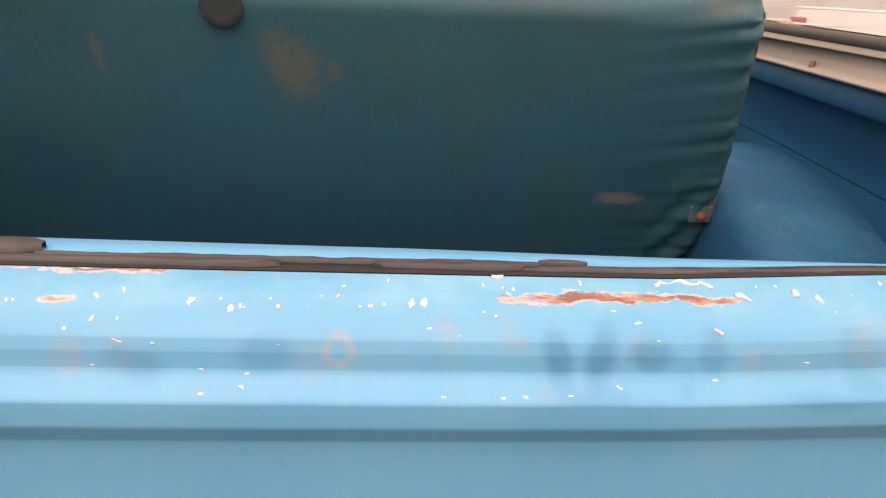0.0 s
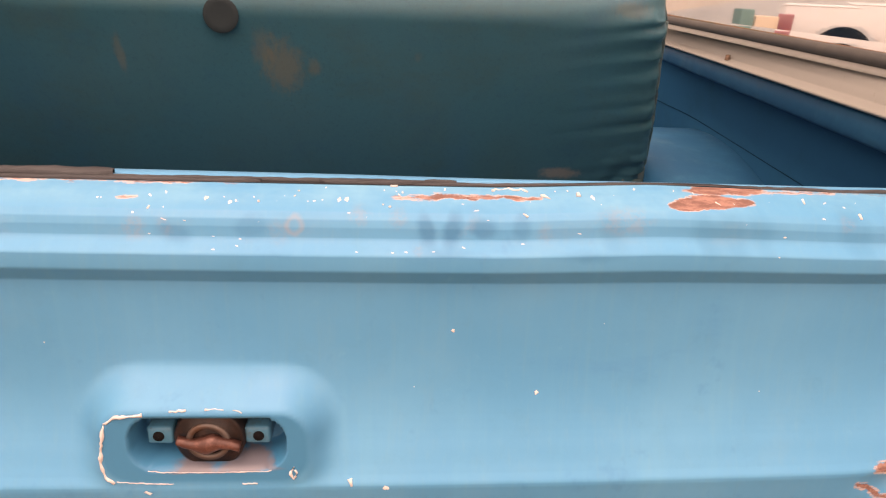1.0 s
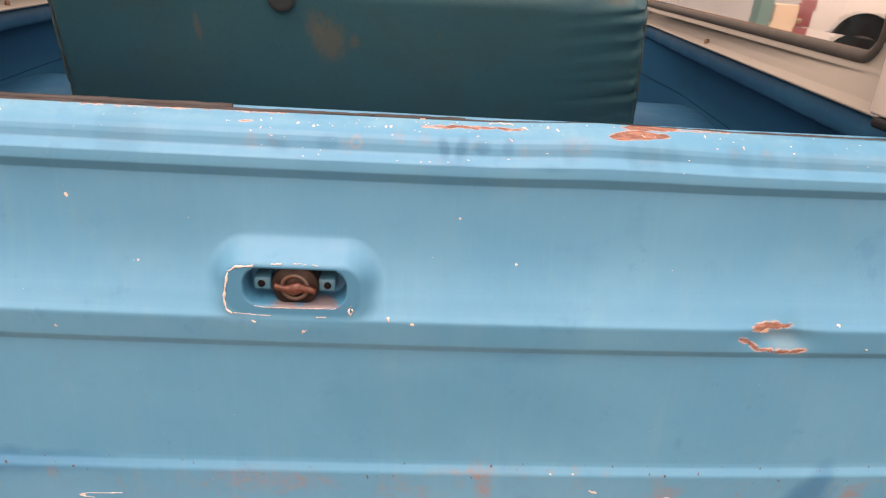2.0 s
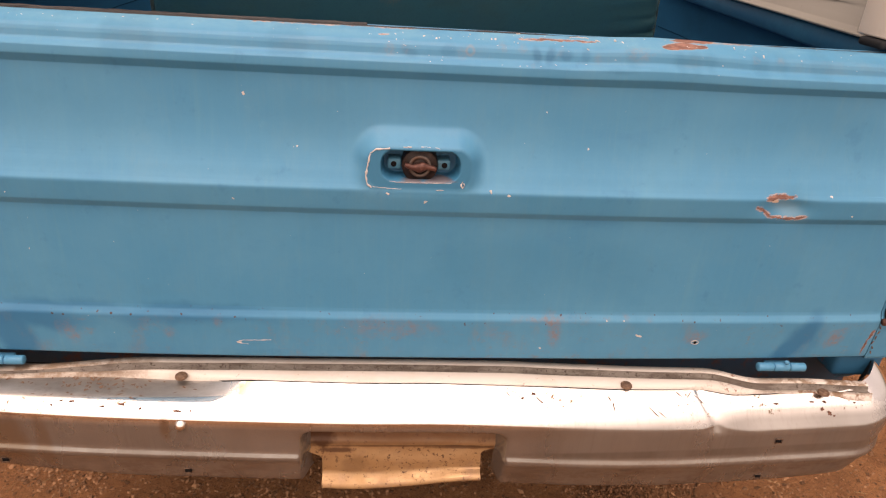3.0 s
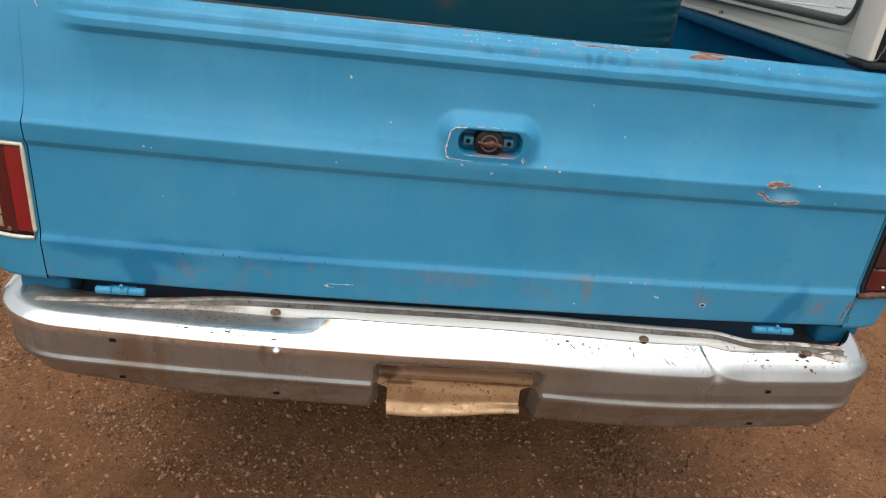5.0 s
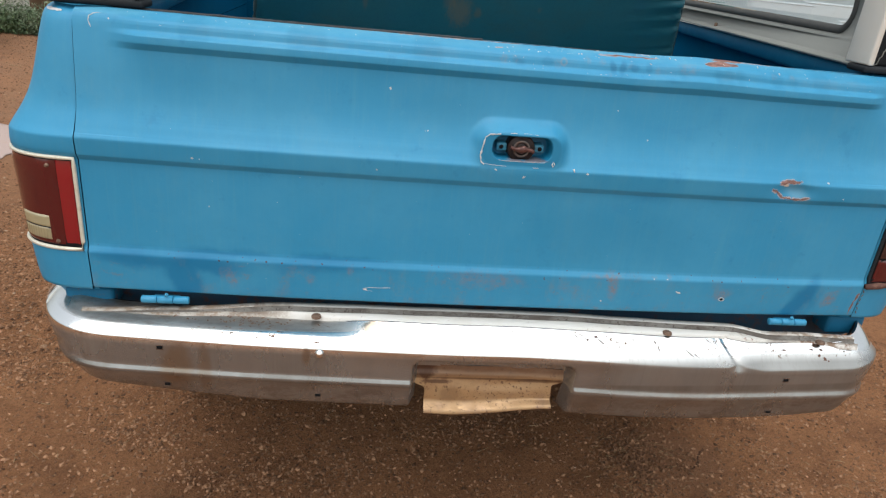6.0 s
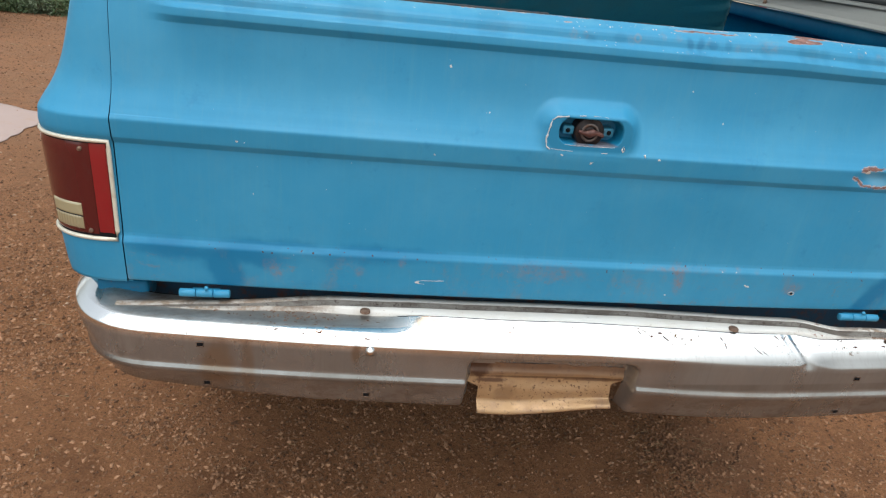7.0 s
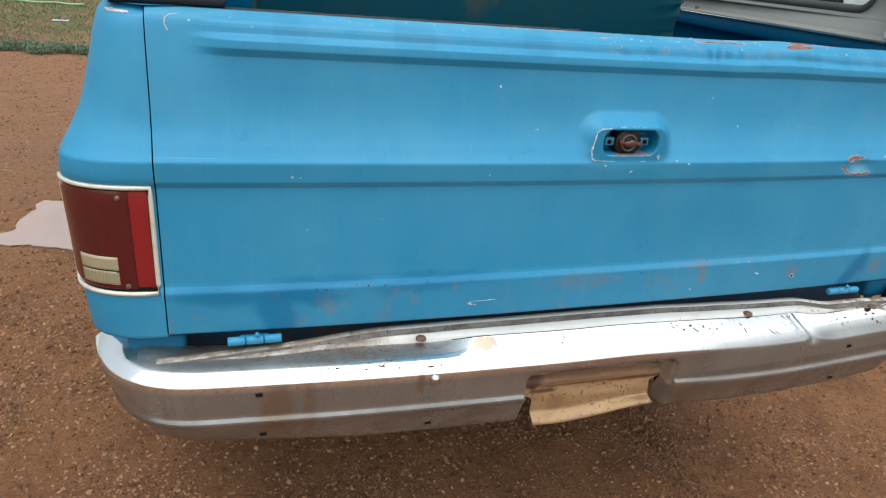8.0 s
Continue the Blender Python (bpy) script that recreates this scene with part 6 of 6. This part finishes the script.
rest = seat_part("backrest", backrest(), M["vinyl"], seat, "dark teal vinyl back with brown stains, creased at the edge")
for x in (SX0 + 0.003, SX1 - 0.003):
    seat_part("piping", tube([seat_back(x * (1 - 0.085 * smooth(0.10, 0.55, h) * (1.0 if x > 0 else 0.7)), h, 0.024 + 0.0015 * math.sin(h * 70)) for h in steps(0.0, 0.455, 0.02)], 0.0056, 8), M["piping"], rest)
seat_part("grommet", lathe([(0.0001, 0.0030), (0.018, 0.0026), (0.025, 0.0022), (0.028, 0.0040)], 24, "y", seat_back(-0.145, 0.455, -0.010)), M["piping_dark"], rest, "dark round hole in the back")
for s, x in ((1, 0.612), (-1, -0.620)):
    b = box((0.040, 0.004, 0.030), seat_back(x - s * 0.004, 0.118, -0.006), 0.0018)
    box((0.014, 0.02, 0.05), seat_back(x + s * 0.016, 0.128, 0.012), 0.003, 2, b)
    bracket = seat_part("bracket", b, M["piping"], seat, "teal-painted steel bracket")
    seat_part("bracket_bolt", lathe([(0.0001, -0.008), (0.006, -0.0075), (0.0085, -0.003), (0.009, 0.002)], 8, "y", seat_back(x - s * 0.002, 0.115, -0.008)), M["rust"], bracket)
seat_part("cushion", box((1.22, 0.46, 0.16), (0, 1.20, 1.02), 0.05, 4), M["vinyl"], seat)
for x in (-0.5, 0.5):
    for y in (1.02, 1.38):
        seat_part("leg", box((0.04, 0.03, 0.17), (x, y, 0.865), 0.004), M["sill"], seat)

# ---- the yard ----
def pebbles(count, region, size, material, name, label, seed, keep=None):
    r = random.Random(seed)
    verts, faces = [], []
    base = [Vector(v) for v in ((1, 0, 0), (-1, 0, 0), (0, 1, 0), (0, -1, 0), (0, 0, 1), (0, 0, -0.6))]
    tris = ((0, 2, 4), (2, 1, 4), (1, 3, 4), (3, 0, 4), (2, 0, 5), (1, 2, 5), (3, 1, 5), (0, 3, 5))
    for _ in range(count):
        x, y = region(r)
        s = size(r)
        rot = Euler((r.uniform(-0.5, 0.5), r.uniform(-0.5, 0.5), r.uniform(0, 6.3))).to_matrix()
        k = len(verts)
        sx, sy, sz = s * r.uniform(0.7, 1.4), s * r.uniform(0.6, 1.1), s * r.uniform(0.35, 0.8)
        pts = [Vector((v.x * sx, v.y * sy, v.z * sz)) * r.uniform(0.8, 1.2) for v in base]
        z = ground_height(x, y) + sz * 0.3
        verts += [tuple(rot @ q + Vector((x, y, z))) for q in pts]
        faces += [tuple(k + i for i in t) for t in tris]
    me = bpy.data.meshes.new(name)
    me.from_pydata(verts, [], faces)
    me.materials.append(material)
    return tagged(new(name, me), label, "gravel", kind="stuff")


def near_zone(r):
    """Near the truck the stones lie in drifts, with bare swept patches between."""
    while True:
        x, y = r.uniform(-2.9, 2.2), r.uniform(-0.6, 2.5)
        drift = 0.35 + 0.9 * noise.noise((x * 2.1, y * 2.1, 5)) + 0.6 * noise.noise((x * 6.5, y * 6.5, 2))
        if r.random() < max(0.34, drift):
            return x, y


def left_zone(r):
    return r.uniform(-6.5, -0.8), 1.0 + 8.0 * r.random() ** 1.4


pebbles(120000, near_zone, lambda r: 0.0017 + 0.0068 * r.random() ** 4, M["stone"], "fine_gravel", "red-brown gravel and clods on the earth", 3)
pebbles(15000, near_zone, lambda r: 0.0026 + 0.0085 * r.random() ** 3, M["stone"], "coarse_gravel", "coarser red-brown stones on the earth", 8)
pebbles(65000, left_zone, lambda r: 0.003 + 0.010 * r.random() ** 3.5, M["stone"], "yard_gravel", "red-brown stones on the open yard", 4)
pebbles(1300, near_zone, lambda r: 0.0014 + 0.0040 * r.random() ** 3, M["pale_stone"], "pale_gravel", "pale stones among the red gravel", 5)
pebbles(5000, left_zone, lambda r: 0.003 + 0.009 * r.random() ** 4, M["pale_stone"], "pale_yard_gravel", "pale stones on the open yard", 6)

def heap_zone(r):
    a, d = r.uniform(0, 6.3), abs(r.gauss(0, 0.11))
    return 0.66 + d * math.cos(a) * 0.8, 0.42 + d * math.sin(a) * 1.5


pebbles(2800, heap_zone, lambda r: 0.0016 + 0.0075 * r.random() ** 3, M["clod"], "earth_clods", "dark crumbly clods and debris on the earth", 12)


def kicked_zone(r):
    c = r.choice(((-0.30, 0.42), (-0.95, 0.55), (0.15, 0.62), (1.05, 0.30), (-1.5, 0.9), (-0.62, 0.36)))
    return c[0] + r.gauss(0, 0.10), c[1] + r.gauss(0, 0.06)


pebbles(3600, kicked_zone, lambda r: 0.0016 + 0.0075 * r.random() ** 3, M["stone"], "loose_gravel", "loose red-brown crumbs kicked into drifts", 13)

r = random.Random(21)
b = bmesh.new()
for _ in range(420):
    x, y = (r.uniform(-2.2, 1.6), r.uniform(-0.2, 1.6)) if r.random() < 0.6 else (0.66 + r.gauss(0, 0.10), 0.42 + r.gauss(0, 0.14)) if r.random() < 0.4 else (r.uniform(-5, -1), r.uniform(1, 7))
    a, ln = r.uniform(0, 6.3), r.uniform(0.012, 0.05) * (1 if y < 1.6 else 2.5)
    z = ground_height(x, y) + 0.004
    w = 0.0007 if y < 1.6 else 0.002
    d = Vector((math.cos(a), math.sin(a), r.uniform(-0.05, 0.1))) * ln
    n = Vector((-math.sin(a), math.cos(a), 0)) * w
    c = Vector((x, y, z))
    f = [b.verts.new(v) for v in (c - n, c + n, c + d + n * 0.4, c + d - n * 0.4)]
    b.faces.new(f)
    f = [b.verts.new(v) for v in (c + Vector((0, 0, w)), c - Vector((0, 0, w)), c + d - Vector((0, 0, w)), c + d + Vector((0, 0, w)))]
    b.faces.new(f)
tagged(part("straw", b, M["straw"], None, "", True), "dry straw and grass bits on the earth", "straw", kind="stuff")


def rag(name, corners, label, seed, n=26):
    """A cloth lying on the ground between four corners, with a wavy hem and folds."""
    a, b_, c, d = (Vector((*q, 0)) for q in corners)
    rows = []
    for layer in (0.007, 0.003):
        for i in range(n + 1) if layer > 0.005 else range(n, -1, -1):
            u = i / n
            row = []
            for j in range(n + 1):
                v = j / n
                q = a * (1 - u) * (1 - v) + b_ * u * (1 - v) + c * u * v + d * (1 - u) * v
                hem = min(u, v, 1 - u, 1 - v)
                q += Vector((noise.noise((u * 5, v * 5, seed)), noise.noise((u * 5, v * 5, seed + 9)), 0)) * 0.05 + Vector((noise.noise((u * 31, v * 31, seed)), noise.noise((u * 31, v * 31, seed + 4)), 0)) * 0.012
                h = layer + (0.014 * (noise.noise((u * 4, v * 6, seed + 3)) + 0.5) + 0.006 * noise.noise((u * 11, v * 9, seed))) * min(1, hem * 8)
                row.append((q.x, q.y, ground_height(q.x, q.y) + max(0.003, h)))
            rows.append(row)
    return tagged(part(name, grid(rows), M["cloth"]), label, "cloth")


rag("cloth", ((-1.80, 2.42), (-1.20, 2.18), (-1.10, 2.85), (-1.70, 3.02)), "pale pinkish cloth lying flat on the red earth", 2)
rag("cloth", ((-2.70, 3.22), (-2.62, 3.95), (-3.45, 4.32), (-3.75, 3.15)), "large pale dusty cloth spread on the red earth", 5)


def bush(at, size, seed, material, leaves, label, group, leaf=1.0):
    r = random.Random(seed)
    ob = empty("bush", label, "bush", group, (at[0], at[1], ground_height(*at)))
    stems = bmesh.new()
    tips = []
    for _ in range(9):
        a, ln = r.uniform(0, 6.3), size[2] * r.uniform(0.6, 1.0)
        lean = Vector((math.cos(a) * size[0] * 0.6, math.sin(a) * size[1] * 0.6, ln)) * r.uniform(0.7, 1.0)
        pts = [lean * k + Vector((0.02 * math.sin(k * 7 + a), 0.02 * math.cos(k * 5), 0)) for k in (0, 0.3, 0.65, 1.0)]
        tube(pts, [0.009, 0.007, 0.005, 0.002], 5, False, stems)
        tips += pts[1:]
    part("stem", stems, M["twig"], ob)
    verts, faces = [], []
    for _ in range(leaves):
        c = r.choice(tips) + Vector((r.gauss(0, size[0] * 0.24), r.gauss(0, size[1] * 0.24), r.gauss(0, size[2] * 0.20)))
        c.z = max(0.015, c.z)
        rot = Euler((r.uniform(-1.2, 1.2), r.uniform(-1.2, 1.2), r.uniform(0, 6.3))).to_matrix()
        s = r.uniform(0.010, 0.030) * leaf
        k = len(verts)
        for q in ((-s, 0, 0), (0, -s * 0.42, s * 0.12), (s, 0, -s * 0.1), (0, s * 0.42, s * 0.12)):
            verts.append(tuple(rot @ Vector(q) + c))
        faces += [(k, k + 1, k + 2), (k, k + 2, k + 3)]
    me = bpy.data.meshes.new("foliage")
    me.from_pydata(verts, [], faces)
    me.materials.append(material)
    leafy = new("foliage", me)
    leafy.parent = ob
    return ob


r = random.Random(5)
for i in range(12):
    x = -9.2 + 0.50 * i + r.uniform(-0.15, 0.15)
    y = 8.9 + r.uniform(-0.2, 0.5)
    bush((x, y), (r.uniform(0.4, 0.6), r.uniform(0.35, 0.5), r.uniform(0.26, 0.42)), 30 + i, M["leaf"] if i % 3 else M["leaf_grey"], 4200, "low dusty green bush at the yard's edge", "bushes along the yard")
for i in range(5):
    bush((-2.75 + 0.24 * i - 0.5, 8.3 + 0.2 * r.random()), (0.22, 0.16, 0.11), 70 + i, M["leaf_grey"], 2600, "low grey-green weed at the yard's edge", "bushes along the yard", 0.6)


# grass behind the bushes
verts, faces = [], []
r = random.Random(9)
for _ in range(26000):
    x, y = r.uniform(-7, 0.5), 9.2 + 8 * r.random()
    h, a = r.uniform(0.015, 0.055), r.uniform(0, 6.3)
    k = len(verts)
    z = ground_height(x, y)
    w = 0.007
    verts += [(x - w * math.cos(a), y - w * math.sin(a), z), (x + w * math.cos(a), y + w * math.sin(a), z), (x + r.uniform(-0.04, 0.04), y + r.uniform(-0.04, 0.04), z + h)]
    faces.append((k, k + 1, k + 2))
me = bpy.data.meshes.new("grass")
me.from_pydata(verts, [], faces)
me.materials.append(M["leaf"])
tagged(new("grass", me), "thin green grass beyond the yard", "grass", kind="stuff")

# plastered wall and a log behind the bushes
wall_far = part("wall_far", box((9.0, 0.22, 2.2), (-10.35, 11.2, GROUND + 1.08), 0.02), M["wall"])
tagged(wall_far, "grey plastered yard wall behind bushes", "wall", kind="structure")
log = part("log", tube([(-5.0, 9.75, GROUND + 0.62), (-4.6, 9.70, GROUND + 0.60), (-4.1, 9.72, GROUND + 0.53)], [0.13, 0.14, 0.12], 12), M["timber"])
bmesh_post = part("log_prop", tube([(-4.75, 9.72, GROUND - 0.02), (-4.75, 9.72, GROUND + 0.52)], 0.09, 10), M["timber"], log)
post = part("wooden_post", tube([(-5.47, 10.5, GROUND - 0.05), (-5.45, 10.5, GROUND + 0.7), (-5.49, 10.5, GROUND + 1.5), (-5.46, 10.5, GROUND + 2.2)], [0.125, 0.11, 0.105, 0.095], 14), M["timber"])
tagged(post, "grey-brown wooden post beside the yard wall", "post")
bush((-1.63, 0.80), (0.035, 0.03, 0.03), 91, M["leaf"], 70, "tiny green weed growing in the earth", "weeds", 0.6)
scrap = part("plastic_scrap", grid([[(-3.13 + 0.02 * i + 0.01 * noise.noise((i, j, 0)), 11.6 + 0.03 * j, GROUND + 0.012 + 0.02 * abs(noise.noise((i * 0.7, j * 0.7, 4)))) for j in range(6)] for i in range(-6, 7)]), M["pale_wall"])
tagged(scrap, "crumpled white plastic scrap on the grass", "litter")
strap = part("strap", tube([(-4.5 + 0.13 * i, 14.4 + 0.10 * math.sin(i * 1.3), GROUND + 0.03) for i in range(11)], 0.022, 6), M["strap"])
tagged(strap, "pale green strap lying on the grass", "strap")
tagged(log, "weathered brown log lying behind the bushes", "log")

# grey car seen past the left shoulder: its tail only
car = empty("parked_car", "pale grey parked car with dark lower bumper", "car", at=(-5.6, 7.4, GROUND))
rows = []
CAR_SHAPE = ((-0.82, 0.45), (-0.88, 0.60), (-0.88, 0.86), (-0.80, 1.0), (-0.70, 1.40), (-0.6, 1.46), (0.6, 1.46), (0.70, 1.40), (0.80, 1.0), (0.88, 0.86), (0.88, 0.60), (0.82, 0.45))
for x, k, top in ((0.55, 0.82, 0.80), (0.50, 0.95, 0.95), (0.35, 1.0, 1.0), (0.0, 1.0, 1.0), (-1.5, 1.0, 1.0), (-2.4, 1.0, 0.72), (-3.3, 0.98, 0.66), (-3.6, 0.85, 0.60)):
    rows.append([(x, y * k, 0.45 + (z - 0.45) * top) for y, z in CAR_SHAPE])
shell = part("body", grid(rows), M["van"], car)
rows = []
for x, k in ((0.40, 1.0), (0.58, 0.96), (0.66, 0.80), (0.66, -0.80), (0.58, -0.96), (0.40, -1.0)):
    rows.append([(x, 0.88 * k, 0.42), (x + 0.03, 0.90 * k, 0.46), (x + 0.04, 0.90 * k, 0.58), (x, 0.88 * k, 0.63)])
part("bumper", grid(rows), M["plastic"], car, "grey plastic rear bumper")
for wx in (-0.35, -2.75):
    for wy in (-0.74, 0.74):
        w = part("wheel", lathe([(0.17, -0.09), (0.29, -0.09), (0.31, -0.06), (0.31, 0.06), (0.29, 0.09), (0.17, 0.09)], 28, "y", (wx, wy, 0.30)), M["tread"], car)
        part("rim", lathe([(0.0001, 0.05), (0.17, 0.07), (0.175, -0.07), (0.0001, -0.05)], 20, "y", (wx, wy, 0.30)), M["plastic"], w)

# white pickup seen through the side window
other = empty("parked_pickup", "white parked pickup with red tail lamp", "truck", at=(6.87, 11.65, GROUND))
other.rotation_euler = (0, 0, radians(-30.5))


def side_shell(y_side):
    xs_, zs_ = steps(0.0, 5.0, 0.06), steps(0.55, 1.36, 0.045)
    rows = []
    for z in zs_:
        row = []
        for x in xs_:
            bulge = 0.05 * math.sin(math.pi * (z - 0.5) / 0.95)
            round_end = 0.10 * (1 - math.sqrt(max(0.0, 1 - (1 - min(1.0, x / 0.10)) ** 2)))
            q = (x, y_side + (-bulge + round_end) * (1 if y_side < 0 else -1), z)
            if math.hypot((x - 1.0) * 0.9, z - 0.62) < 0.46:
                q = None
            row.append(q)
        rows.append(row)
    return grid(rows)


shell = part("body", side_shell(-0.90), M["van"], other, "white pickup side")
part("body_side", side_shell(0.90), M["van"], shell)
part("tailgate", box((0.05, 1.7, 0.72), (0.03, 0, 0.98), 0.02, 3), M["van"], other)
part("bed_top", box((4.8, 0.12, 0.03), (2.45, -0.86, 1.37), 0.012, 2), M["van"], other)
part("bed_top", box((4.8, 0.12, 0.03), (2.45, 0.86, 1.37), 0.012, 2), M["van"], other)
part("bed_floor", box((4.8, 1.70, 0.03), (2.45, 0, 0.75), 0.01, 2), M["plastic"], other)
part("cab", box((1.9, 1.70, 0.62), (3.3, 0, 1.66), 0.16, 5), M["van"], other)
part("cab_window", box((1.5, 1.715, 0.36), (3.3, 0, 1.68), 0.05, 3), M["rubber"], other)
part("arch_liner", lathe([(0.0001, -0.04), (0.458, -0.04), (0.458, 0.10)], 36, "y", (1.0, -0.84, 0.62)), M["dark"], other)
for x in (0.03,):
    lampo = part("tail_lamp", box((0.24, 0.14, 0.38), (0.115, -0.895, 1.04), 0.02, 3), M["lens_faded"], other, "red tail lamp")
    part("reverse_lens", box((0.10, 0.145, 0.08), (0.05, -0.897, 0.94), 0.012, 2), M["lens_cream"], lampo)
part("bumper", box((0.14, 1.85, 0.14), (-0.10, 0, 0.60), 0.03, 3), M["plastic"], other)
for wx in (1.0, 3.9):
    for wy in (-0.80, 0.80):
        w = part("wheel", lathe([(0.19, -0.11), (0.34, -0.11), (0.37, -0.07), (0.37, 0.07), (0.34, 0.11), (0.19, 0.11)], 32, "y", (wx, wy, 0.37)), M["tread"], other)
        part("rim", lathe([(0.0001, 0.06), (0.19, 0.09), (0.195, -0.09), (0.0001, -0.06)], 20, "y", (wx, wy, 0.37)), M["plastic"], w)

crate = part("crate", box((0.22, 0.30, 1.3), (5.83, 10.9, GROUND + 0.63), 0.015, 2), M["teal_box"])
tagged(crate, "upright teal crate standing on the yard", "crate")
carton = part("carton", box((0.40, 0.36, 1.2), (6.18, 10.95, GROUND + 0.58), 0.012, 2), M["carton"])
tagged(carton, "stacked cream carton standing on the yard", "carton")
wall_side = part("wall_side", box((26.0, 0.22, 3.2), (12.0, 20.0, GROUND + 1.58), 0.02), M["pale_wall"])
tagged(wall_side, "pale plastered wall at the yard's edge", "wall", kind="structure")
